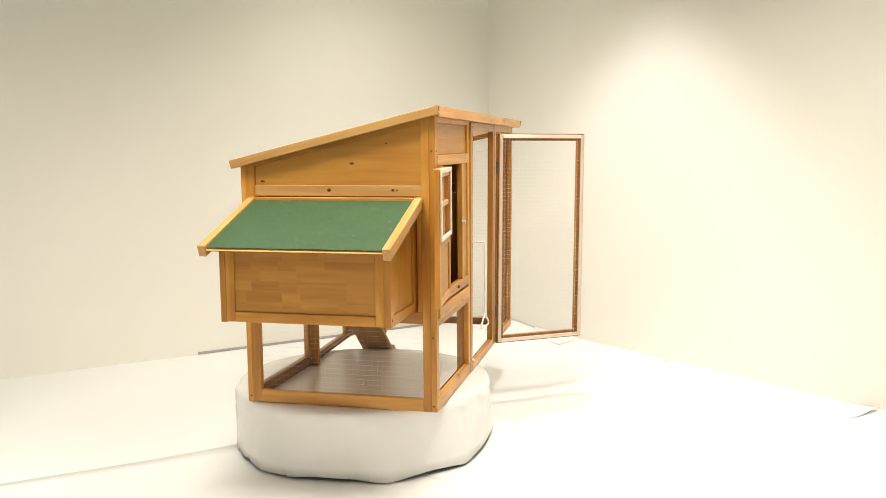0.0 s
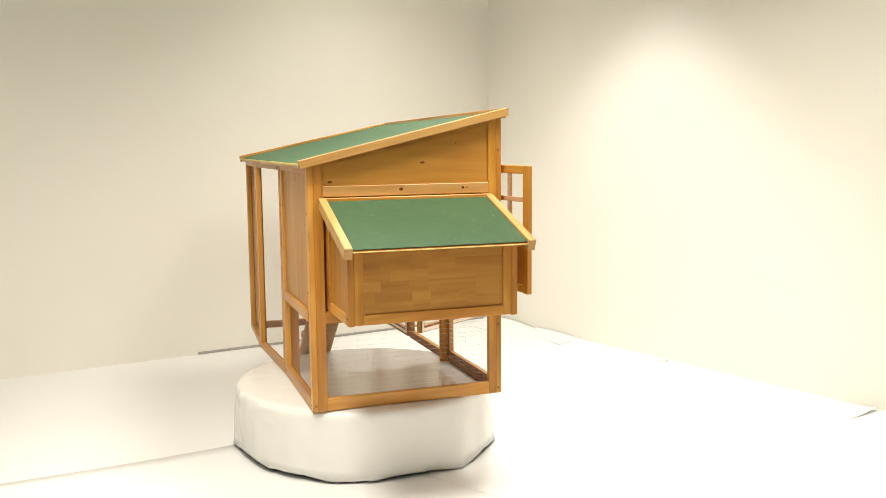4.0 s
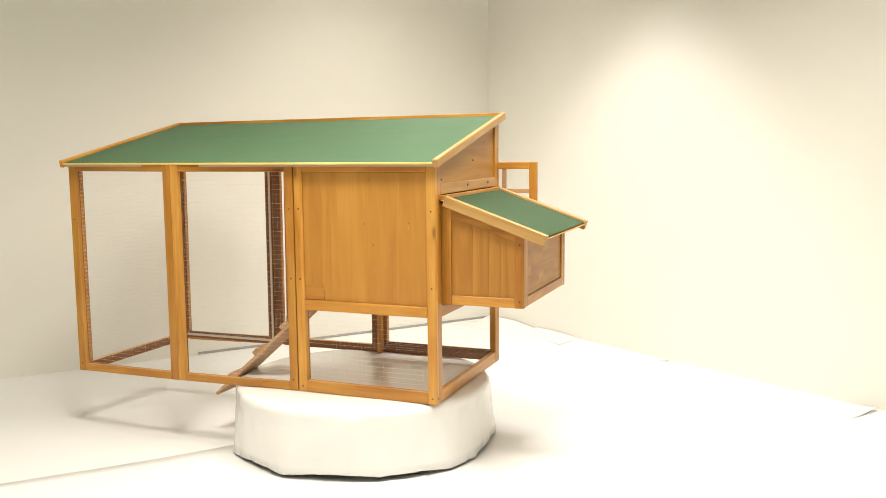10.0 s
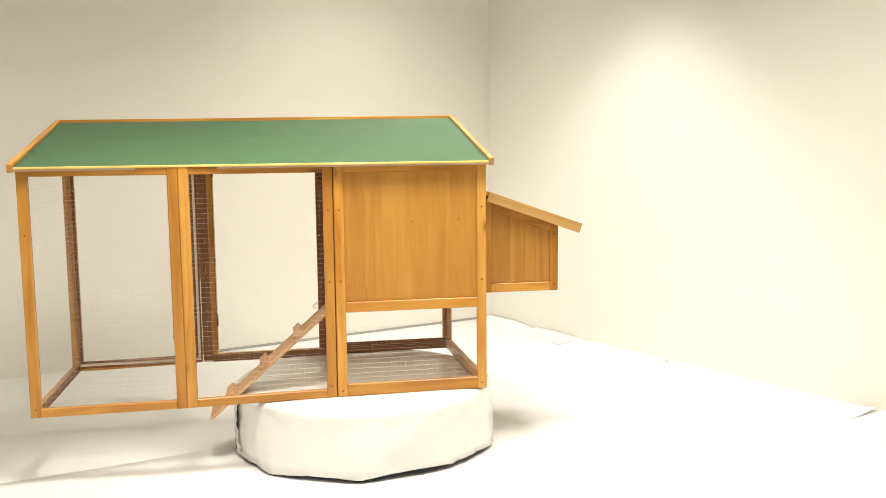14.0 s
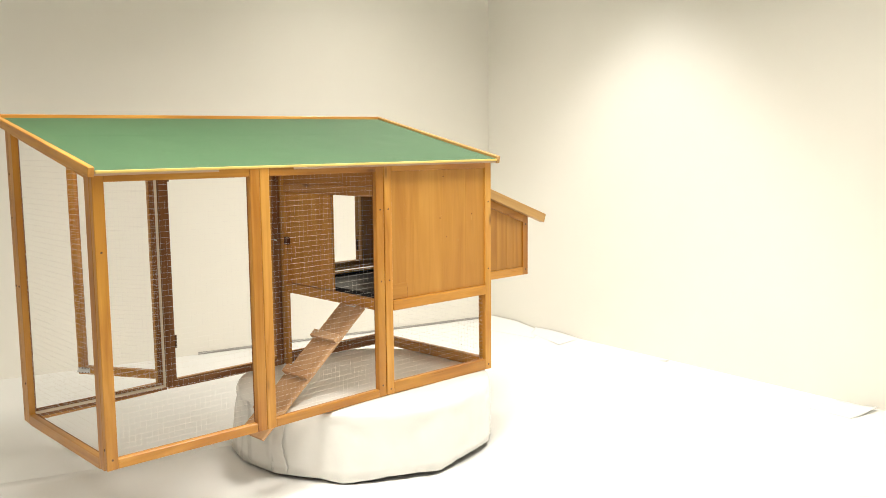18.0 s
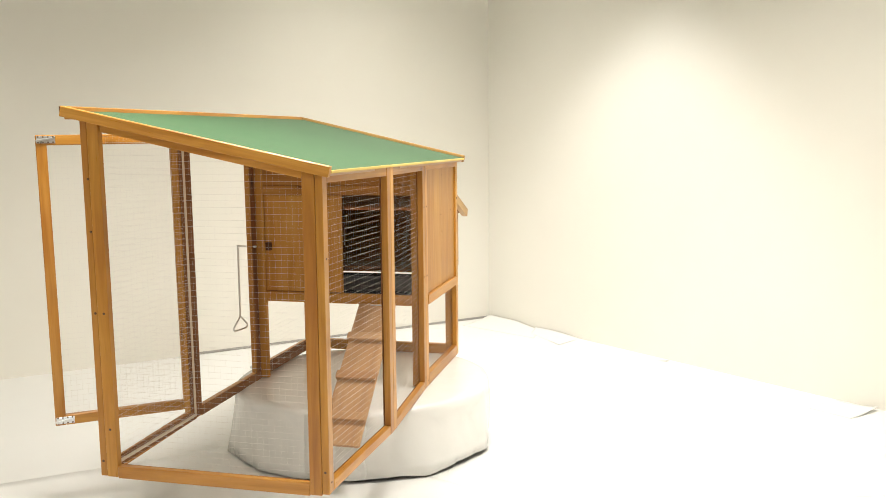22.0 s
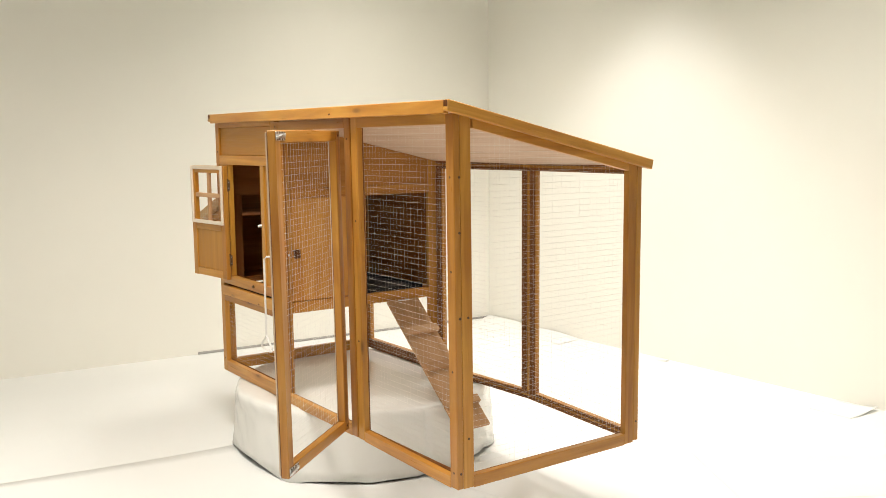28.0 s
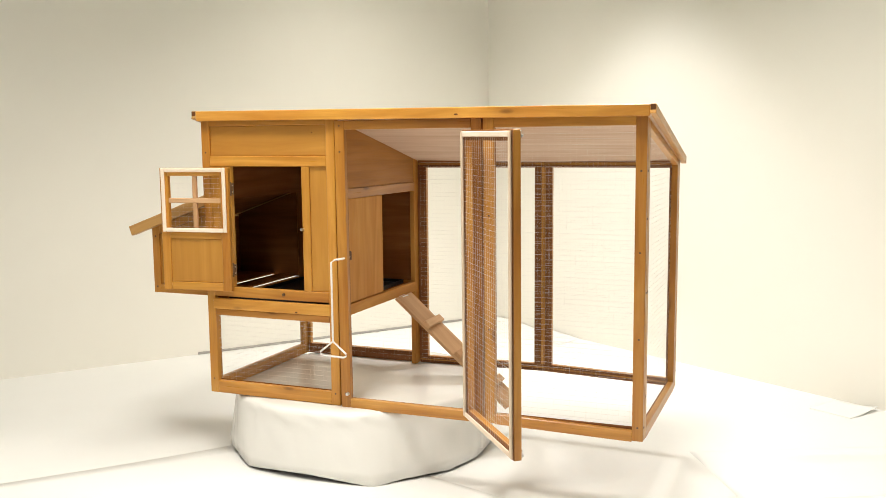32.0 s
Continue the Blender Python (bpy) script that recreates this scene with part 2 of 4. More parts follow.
def disc(name, parent, at, normal, r, thick, material, label="", sides=10, oval=1.0, up=(0, 0, 1)):
    if name == "knot":
        r, sides, oval = r * 0.5, 11, oval * 1.3
    n = Vector(normal).normalized()
    u = Vector(up) - n * Vector(up).dot(n)
    u = u.normalized() if u.length > 0.01 else n.orthogonal()
    bm = bmesh.new()
    bmesh.ops.create_cone(bm, cap_ends=True, segments=sides, radius1=r, radius2=r * 0.8, depth=thick)
    bmesh.ops.scale(bm, vec=(oval, 1, 1), verts=bm.verts)
    m = Matrix((n.cross(u) * -1, u, n)).transposed().to_4x4()
    m.translation = Vector(at)
    return part(name, bm, material, parent, label, m)


def wire_panel(name, parent, m, u0, u1, v0, top, pitch=0.0168, r=0.00021, label="galvanised square wire mesh", slim=0.35):
    """Welded square mesh in the pose's x-y plane, from v0 up to top(u)."""
    rnd = random.Random(name + str(round(u0 + u1, 3)))
    verts, faces = [], []

    def wire(a, b, along):
        n = 7
        base = len(verts)
        for i in range(n):
            f = i / (n - 1)
            p = a.lerp(b, f)
            sway = 0.0 if i in (0, n - 1) else 0.0009
            p = p + Vector((rnd.uniform(-sway, sway) * (along == "v"), rnd.uniform(-sway, sway) * (along == "u"), rnd.uniform(-sway, sway)))
            o = Vector((1, 0, 0)) if along == "v" else Vector((0, 1, 0))
            k = r if along == "u" else r * slim
            for s, q in ((1, 1), (1, -1), (-1, -1), (-1, 1)):
                verts.append(p + o * k * s + Vector((0, 0, k * q)))
        for i in range(n - 1):
            for j in range(4):
                a0, a1 = base + i * 4 + j, base + i * 4 + (j + 1) % 4
                faces.append((a0, a1, a1 + 4, a0 + 4))

    count = int(round((u1 - u0) / pitch))
    for i in range(count + 1):
        u = u0 + (u1 - u0) * i / count
        wire(Vector((u, v0, 0)), Vector((u, top(u), 0)), "v")
    high = max(top(u0), top(u1))
    v = v0 + pitch
    while v < high:
        a, b = u0, u1
        if v > top(u0) or v > top(u1):
            f = (v - top(u0)) / (top(u1) - top(u0))
            cut = u0 + (u1 - u0) * f
            a, b = (cut, u1) if v > top(u0) else (u0, cut)
        if b - a > 0.02:
            wire(Vector((a, v, 0)), Vector((b, v, 0)), "u")
        v += pitch
    data = bpy.data.meshes.new(name)
    data.from_pydata(verts, [], faces)
    data.update()
    ob = part(name, data, WIRE, parent, label, m)
    return tagged(ob, kind="stuff")


# ---------------------------------------------------------------- the room
def slab(name, corners, thick, material, label, category, down=True):
    """A flat structural slab over a ring of corners; thick away from the room."""
    bm = bmesh.new()
    top = [bm.verts.new(c) for c in corners]
    f = bm.faces.new(top)
    f.normal_update()
    out = f.normal * (-thick)
    low = [bm.verts.new(Vector(c) + out) for c in corners]
    bm.faces.new(low[::-1])
    for i in range(len(corners)):
        j = (i + 1) % len(corners)
        bm.faces.new((top[j], top[i], low[i], low[j]))
    bmesh.ops.recalc_face_normals(bm, faces=bm.faces)
    data = bpy.data.meshes.new(name)
    bm.to_mesh(data)
    bm.free()
    data.materials.append(material)
    return tagged(new(name, data), label, category, kind="structure")


UP = Vector((0, 0, CEIL))
A = CORNER
B = CORNER + LEFT * 7.0
D = CORNER + RIGHT * 8.4
C = D + LEFT * 7.0
ring = [A, B, C, D]
slab("floor", [p.copy() for p in ring], 0.15, PAPER, "flat floor covered with overexposed white paper", "floor")
slab("ceiling", [p + UP for p in ring[::-1]], 0.15, CEILING, "plain white painted ceiling", "ceiling")
for nm, p, q, lab in (("wall_left", A, B, "smooth cream painted wall behind the turntable"), ("wall_behind", B, C, "plain cream wall"),
                      ("wall_far", C, D, "plain cream wall"), ("wall_right", D, A, "smooth cream painted wall under a downlight")):
    slab(nm, [q, p, p + UP, q + UP], 0.12, WALL, lab, "wall")
LN = Vector((-LEFT.y, LEFT.x, 0))
LN = LN if LN.dot(-CORNER) > 0 else -LN
# grey strip drawn in place of the shaded gap between wall and paper
o = board("baseboard", None, CORNER + LEFT * 0.02 + LN * 0.005 + Vector((0, 0, 0.007)), CORNER + LEFT * 1.905 + LN * 0.005 + Vector((0, 0, 0.007)), (0, 0, 1), 0.013, 0.008, GAP_SHADE)
tagged(o, "thin grey strip standing in for the shaded gap at the wall's foot, ending halfway", "baseboard", kind="structure")


def downlight(at):
    root = new("downlight", None)
    root.matrix_world = Matrix.Translation(at)
    tagged(root, "small round recessed ceiling downlight", "downlight")
    ring_pts = [(0.055 * math.cos(a * math.pi / 12), 0.055 * math.sin(a * math.pi / 12), 0.022) for a in range(24)]
    part("trim_ring", tube(ring_pts, 0.008, 6, True), STEEL, root)
    disc("diffuser", root, (0, 0, 0.026), (0, 0, -1), 0.046, 0.004, LIT, "lit lens", 20)


downlight(SPOTS[0])


# housing round each unseen panel lamp
def ceiling_panel(at):
    root = new("unseen_ceiling_light", None)
    root.matrix_world = Matrix.Translation(at)
    tagged(root, "unseen square ceiling light panel with a white frame", "ceiling light", "ceiling panels")
    for k in (-1, 1):
        box("frame", root, -0.34, 0.34, k * 0.32 - 0.02, k * 0.32 + 0.02, 0.002, 0.032, CEILING)
        box("frame", root, k * 0.32 - 0.02, k * 0.32 + 0.02, -0.299, 0.299, 0.002, 0.032, CEILING)
    box("diffuser", root, -0.298, 0.298, -0.298, 0.298, 0.014, 0.03, LIT, "lit white diffuser")


for at in SPOTS[1:]:
    ceiling_panel(at)


def sheet(name, edge_a, edge_b, rise, material, label, n=28, m=10, thick=0.0002):
    """A loose sheet of paper between two edges, lifted by rise(u, v)."""
    bm = bmesh.new()
    rows = []
    for i in range(n + 1):
        u = i / n
        a, b = Vector(edge_a(u)), Vector(edge_b(u))
        row = []
        for j in range(m + 1):
            v = j / m
            p = a.lerp(b, v)
            p.z += rise(u, v)
            row.append(bm.verts.new(p))
        rows.append(row)
    for i in range(n):
        for j in range(m):
            bm.faces.new((rows[i][j], rows[i + 1][j], rows[i + 1][j + 1], rows[i][j + 1]))
    bmesh.ops.recalc_face_normals(bm, faces=bm.faces)
    bmesh.ops.solidify(bm, geom=bm.faces[:], thickness=thick)
    bm.normal_update()
    for f in bm.faces:
        f.smooth = abs(f.normal.z) > 0.3
    data = bpy.data.meshes.new(name)
    bm.to_mesh(data)
    bm.free()
    data.materials.append(material)
    return tagged(new(name, data), label, "paper sheet")


def between(a, b, u):
    return (a[0] + (b[0] - a[0]) * u, a[1] + (b[1] - a[1]) * u, 0.0)


def by_wall(way, inward, a, b):
    """A floor point a along a wall from the corner and b off it."""
    return tuple((CORNER + way * a + inward * b).to_2d()) + (0,)


def step(x):
    x = max(0.0, min(1.0, x))
    return x * x * (3 - 2 * x)


# near sheet, its far edge running towards the drum, a little wavy and barely lifting
sheet("paper_sheet", lambda u: (-1.75 + 1.45 * u, -0.585 + 0.635 * u + 0.012 * math.sin(u * 7), 0), lambda u: between((-1.3, -1.9), (1.7, -1.9), u),
      lambda u, v: 0.0003 + max(0, 1 - v * 9) * 0.0004 * (0.25 + abs(math.sin(u * 8))) * (1 - step((u - 0.45) * 4) + step((u - 0.8) * 6)), PAPER, "white paper sheet lying flat on the floor", n=60, m=30)
RN = Vector((-RIGHT.y, RIGHT.x, 0))
RN = RN if RN.dot(-CORNER) > 0 else -RN
# floor paper bunched up in the corner
sheet("paper_sheet", lambda u: by_wall(RIGHT, RN, 0.02 + 0.50 * u, 0.012 - 0.008 * u), lambda u: by_wall(RIGHT, RN, 0.10 + 0.55 * u, 0.30 - 0.10 * u),
      lambda u, v: 0.0006 + 0.020 * (1 - step((u - 0.45) * 2.2)) * max(0, 1 - v * 1.3) ** 1.6, PAPER, "white floor paper bunched up in the room corner", m=18)
# thin bluish sheet leaning on the foot of the wall, its lower corner out on the floor
sheet("paper_sheet", lambda u: by_wall(RIGHT, RN, 0.45 + 0.38 * u, 0.006), lambda u: by_wall(RIGHT, RN, 0.54 + 0.34 * u, 0.118 + 0.097 * u),
      lambda u, v: 0.0006 + 0.012 * (1 - v) ** 2.2 * math.sin(math.pi * min(1, u * 0.8 + 0.2)) + 0.003 * step((u - 0.5) * 3) * v, BLUISH, "thin bluish white sheet leaning on the foot of the wall", m=24)
sheet("paper_sheet", lambda u: by_wall(RIGHT, RN, 1.42 + 0.07 * u, 0.016), lambda u: by_wall(RIGHT, RN, 1.43 + 0.07 * u, 0.05),
      lambda u, v: 0.0013 + 0.005 * u * u, PAPER, "curled white paper scrap at the foot of the wall", n=8, m=6)
sheet("paper_sheet", lambda u: by_wall(RIGHT, RN, 2.40 + 0.20 * u, 0.011 + 0.016 * u), lambda u: by_wall(RIGHT, RN, 2.40 + 0.19 * u, 0.217),
      lambda u, v: 0.0011 + 0.020 * u ** 3 * (1 - v) ** 2, PAPER, "curled white paper corner at the foot of the wall", n=12)
sheet("paper_sheet", lambda u: between((1.18, -0.32), (2.2, -0.36), u), lambda u: between((1.18, -0.78), (2.2, -0.80), u),
      lambda u, v: 0.0002 + 0.018 * math.exp(-((v - 0.24) * 18) ** 2) * step((u - 0.1) * 4) * (1 - 0.6 * step((u - 0.4) * 3)), PAPER, "white paper sheet with a long crease", n=40, m=44)

# ---------------------------------------------------------------- the turntable
HEM = [(12, 0.508), (43, 0.525), (82, 0.510), (123, 0.492), (152, 0.518), (168, 0.512), (208, 0.540), (243, 0.522), (299, 0.555), (331, 0.522), (350, 0.512), (372, 0.508)]


def hem_radius(deg):
    """The hem is a many-cornered polygon: straight between its corners."""
    deg = deg if deg >= 12 else deg + 360
    for (a, ra), (b, rb) in zip(HEM, HEM[1:]):
        if a <= deg <= b:
            p, q = Vector((ra * math.cos(radians(a)), ra * math.sin(radians(a)))), Vector((rb * math.cos(radians(b)), rb * math.sin(radians(b))))
            d = Vector((math.cos(radians(deg)), math.sin(radians(deg))))
            e = q - p
            return (p.x * e.y - p.y * e.x) / (d.x * e.y - d.y * e.x)
    return 0.49


def drape(deg, r, z):
    """Radius of the cover at a direction and height: soft folds and creases below its rim."""
    a = radians(deg)
    drop = max(0.0, (-z - 0.03) / 0.19)
    fold = noise.noise((math.cos(a) * 3, math.sin(a) * 3, z * 5)) * 0.0045 + noise.noise((math.cos(a) * 9, math.sin(a) * 9, z * 22)) * 0.0028
    rr = r + (hem_radius(deg) - 0.497) * 0.5 * drop ** 1.5
    if z < -0.01:
        crease = abs(noise.noise((math.cos(a) * 4.5 + z * 14, math.sin(a) * 4.5, z * 7 + 3.0)))
        rr += fold - 0.007 * max(0.0, 0.12 - crease) / 0.12
    return rr


def turntable():
    root = new("turntable", None)
    root.matrix_world = Matrix.Translation((0, 0, H))
    tagged(root, "round display turntable under a draped ivory plastic cover", "turntable")
    bm = bmesh.new()
    n = 144
    levels = [(0.0, -0.001), (0.05, -0.001), (0.10, -0.001), (0.15, -0.001), (0.2, -0.001), (0.25, -0.001), (0.3, -0.001), (0.35, -0.001), (0.40, -0.0012), (0.43, -0.0018), (0.455, -0.0025), (0.472, -0.005), (0.481, -0.011),
              (0.485, -0.022), (0.486, -0.035), (0.486, -0.05), (0.487, -0.07), (0.488, -0.09), (0.490, -0.13), (0.491, -0.17), (0.491, -0.20), (0.492, -0.231)]
    rings = []
    for k, (r, z) in enumerate(levels):
        if k == 0:
            rings.append([bm.verts.new((0, 0, z))] * n)
            continue
        row = []
        for i in range(n):
            deg = 360 * i / n
            a = radians(deg)
            rr = drape(deg, r, z)
            zz = z
            if z > -0.004 and r > 0.05:
                zz += (noise.noise((r * math.cos(a) * 7, r * math.sin(a) * 7, 1.3)) * 0.0016 - 0.0011 * max(0.0, 1 - abs(noise.noise((r * math.cos(a) * 5 + 2, r * math.sin(a) * 3, 7.0))) * 9))
            if k == len(levels) - 1:
                zz += 0.006 * noise.noise((math.cos(a) * 2.2, math.sin(a) * 2.2, 5.0)) + (hem_radius(deg) - 0.50) * -0.30
            row.append(bm.verts.new((rr * math.cos(a), rr * math.sin(a), zz)))
        rings.append(row)
    for k in range(len(rings) - 1):
        for i in range(n):
            j = (i + 1) % n
            if k == 0:
                bm.faces.new((rings[0][0], rings[1][i], rings[1][j]))
            else:
                bm.faces.new((rings[k][i], rings[k + 1][i], rings[k + 1][j], rings[k][j]))
    bmesh.ops.recalc_face_normals(bm, faces=bm.faces)
    bmesh.ops.solidify(bm, geom=bm.faces[:], thickness=0.0015)
    for f in bm.faces:
        f.smooth = True
    cover = part("cover", bm, CLOTH, root, "draped ivory plastic cover with an uneven hem")
    bm = bmesh.new()
    bmesh.ops.create_cone(bm, cap_ends=True, segments=64, radius1=0.40, radius2=0.40, depth=0.235)
    bmesh.ops.translate(bm, vec=(0, 0, -H + 0.1185), verts=bm.verts)
    part("base_drum", bm, DARK, root, "dark round base")
    # the cover's overlap: its free edge gapes, with a short slit beside it
    bm = bmesh.new()
    cols = []
    turns = (-6, -2, 2, 6, 9, 10.2, 10.6, 12, 14, 16, 17.2, 18)
    for b in turns:
        free = max(0.0, (b - 4) / 14) ** 2
        cols.append([])
        for k in range(11):
            f = k / 10
            z = -0.012 - 0.216 * f
            gape = 0.017 * free * math.sin(math.pi * min(1.0, 0.12 + f * 0.95)) + 0.0012
            d = b + 0.9 * math.sin(f * 9) * free
            rr = drape(d, 0.486 + 0.005 * f, z) + gape + (0.005 * f * f if 9 < b < 10.4 else 0.0)
            cols[-1].append(bm.verts.new((rr * math.cos(radians(d)), rr * math.sin(radians(d)), z)))
    for b, p, q in zip(turns, cols, cols[1:]):
        for k in range(8 if b == 10.2 else 10):
            bm.faces.new((p[k], q[k], q[k + 1], p[k + 1]))
    bmesh.ops.recalc_face_normals(bm, faces=bm.faces)
    for f in bm.faces:
        f.smooth = True
    bmesh.ops.solidify(bm, geom=bm.faces[:], thickness=-0.0008)
    part("flap", bm, CLOTH, cover)
    return root


TABLE = turntable()

# ---------------------------------------------------------------- the chicken coop
XN, XD, XM, XR = -0.418, 0.118, 0.637, 1.137      # nest end, partition, middle of the run, run end
YF, YB = -0.397, 0.282                            # tall front, low back
T, S = 0.020, 0.033                               # frame thickness, stile width
XDF, XDB = 0.112, 0.123                           # joint of house and run, at the front and at the back
XRF, YFR = 1.127, -0.386                          # front corner at the run's end
RISE = 0.010                                      # the roof's front corner over the nest end stands higher by this


def under(y, x=XR):
    """Height of the frames' sloping top edge."""
    return 0.968 - 0.215 * (y - YF) + RISE * (XR - x) / (XR - XN) * (YB - y) / (YB - YF)


def turned_about(x, y, degrees):
    return Matrix.Translation((x, y, 0)) @ Matrix.Rotation(radians(degrees), 4, "Z") @ Matrix.Translation((-x, -y, 0))


COOP = new("chicken_coop", None)
COOP.matrix_world = Matrix.Translation((0, 0, H))
tagged(COOP, "honey-stained wooden chicken coop with wire run and green roof", "chicken coop")


def screws(parent, pts, normal):
    for p in pts:
        disc("screw", parent, p, normal, 0.0038, 0.0018, SCREW, sides=8)


def upright(name, x0, x1, y0, y1, z0, z1, marks=(), normal=None, mat=None):
    ob = box(name, COOP, x0, x1, y0, y1, z0, z1, mat or HONEY)
    if normal:
        c = Vector(((x0 + x1) / 2, (y0 + y1) / 2, 0))
        half = Vector(((x1 - x0) / 2 * normal[0], (y1 - y0) / 2 * normal[1], 0))
        screws(ob, [c + half + Vector((0, 0, z)) for z in marks], normal)
    return ob


XMB = 0.633
BOW = 0.026               # the run's back bulges this much at its middle post


def bow(x):
    return BOW * max(0.0, 1 - (XMB - x) / (XMB - XDB) if x < XMB else 1 - (x - XMB) / (XR - XMB))


SAG = 0.009               # the run's free end hangs lower by this


def sag(x):
    return SAG * max(0.0, (x - XM) / (XR - XM))


def back_rail(name, a, b, z0, z1, o0, o1, mat, hang=0.0):
    """A rail along the bowed back from x = a to b, lying o0 to o1 behind its face line."""
    c, z = YB + (o0 + o1) / 2, (z0 + z1) / 2
    return board(name, COOP, (a, c + bow(a), z - hang * sag(a)), (b, c + bow(b), z - hang * sag(b)), (0, 0, 1), z1 - z0, o1 - o0, mat)


def back_side():
    y0, y1 = YB - T, YB
    top = under(YB) - 0.002
    for x0, x1, marks in ((XN, XN + S, (0.02, 0.40, 0.66)), (XDB - 0.036, XDB - 0.002, (0.02, 0.41, 0.66)), (XDB + 0.002, XDB + S + 0.002, (0.04, 0.41, 0.66)),
                          (XMB - S - 0.0005, XMB - 0.0005, ()), (XMB + 0.0005, XMB + S + 0.0005, ()), (XR - S, XR, (0.02, 0.6))):
        o = bow((x0 + x1) / 2)
        upright("stile", x0, x1, y0 + o, y1 + o, -sag(x1), top, marks, (0, 1, 0))
    box("joint_strip", COOP, XDB - 0.0018, XDB + 0.0018, y1 - 0.012, y1 - 0.008, 0.001, top - 0.001, SHADE_BROWN)
    box("rail", COOP, XN + S, XDB - 0.036, y0, y1, 0.0, 0.042, HONEY)
    box("rail", COOP, XN + S, XDB - 0.036, y0, y1, top - 0.03, top, HONEY)
    for a, b in ((XDB + S + 0.002, XMB - S - 0.0005), (XMB + S + 0.0005, XR - S)):
        back_rail("rail", a, b, 0.0, 0.028, -T, 0.0, HONEY, 1.0)
        back_rail("rail", a, b, top - 0.03, top, -T, 0.0, HONEY)
    box("rail", COOP, XN + S, XDB - 0.036, y0 + 0.001, y1 + 0.003, 0.300, 0.336, HONEY)
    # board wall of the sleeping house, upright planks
    wall = box("house_panel", COOP, XN + S, XDB - 0.036, YB - 0.019, YB - 0.013, 0.336, top - 0.03, SHADE_BROWN)
    edges = [XN + S, -0.285, -0.162, -0.02, 0.018, XDB - 0.036]
    for a, b in zip(edges, edges[1:]):
        box("plank", wall, a + 0.00008, b - 0.00008, YB - 0.013, YB - 0.008, 0.337, top - 0.031, PANEL, bevel=0.0001)
    for x, z in ((-0.169, 0.764), (-0.152, 0.612), (-0.318, 0.618), (-0.184, 0.54)):
        disc("knot", wall, (x, YB - 0.0076, z), (0, 1, 0), 0.0045, 0.001, KNOT, oval=0.8)
    box("patch", wall, 0.013, 0.086, YB - 0.0082, YB - 0.0074, 0.338, 0.392, PANEL, "block let into the board", bevel=0.0003)
    box("open_joint", wall, 0.0115, 0.0130, YB - 0.0080, YB - 0.0078, 0.339, 0.376, KNOT, bevel=0.0001)
    for x0, x1, z0, z1 in ((-0.2845, -0.2815, 0.632, 0.716), (-0.250, -0.236, 0.522, 0.528), (-0.318, -0.314, 0.595, 0.611)):
        box("scuff", wall, x0, x1, YB - 0.0082, YB - 0.0078, z0, z1, EDGE_BOARD, bevel=0.0001)
    for a, b in ((XDB + 0.012, XMB - 0.008), (XMB + 0.008, XR - 0.01)):
        p, q = Vector((a, YB - T - 0.004 + bow(a), 0)), Vector((b, YB - T - 0.004 + bow(b), 0))
        wire_panel("wire_mesh", COOP, axes(p, q - p, (0, 0, 1)), 0.0, (q - p).length, 0.004, lambda u: top - 0.006)
    wire_panel("wire_mesh", COOP, axes((0, YB - T - 0.004, 0), (1, 0, 0), (0, 0, 1)), XN + 0.01, XDB - 0.012, 0.008, lambda u: 0.318)
    for a, b in ((XDB + 0.002, XMB - 0.001), (XMB + 0.001, XR - T - 0.003)):
        for low, high, hang in ((0.001, 0.011, 1.0), (0.017, 0.0275, 1.0), (top - 0.0295, top - 0.019, 0.0), (top - 0.011, top - 0.001, 0.0)):
            back_rail("backing_strip", a, b, low, high, -T - 0.003, -T - 0.0005, BATTEN, hang)
        for x, e in ((a + (0.007 if a > XMB else 0.0), a + 0.033), (b - 0.033, b - 0.007) if b < XMB else (XR - S, b)):
            back_rail("backing_strip", x, e, 0.028, top - 0.030, -T - 0.003, -T - 0.0005, BATTEN)
    box("backing_strip", COOP, XN + T + 0.002, XDB - T - 0.002, y0 - 0.003, y0 - 0.0005, 0.001, 0.041, BATTEN)


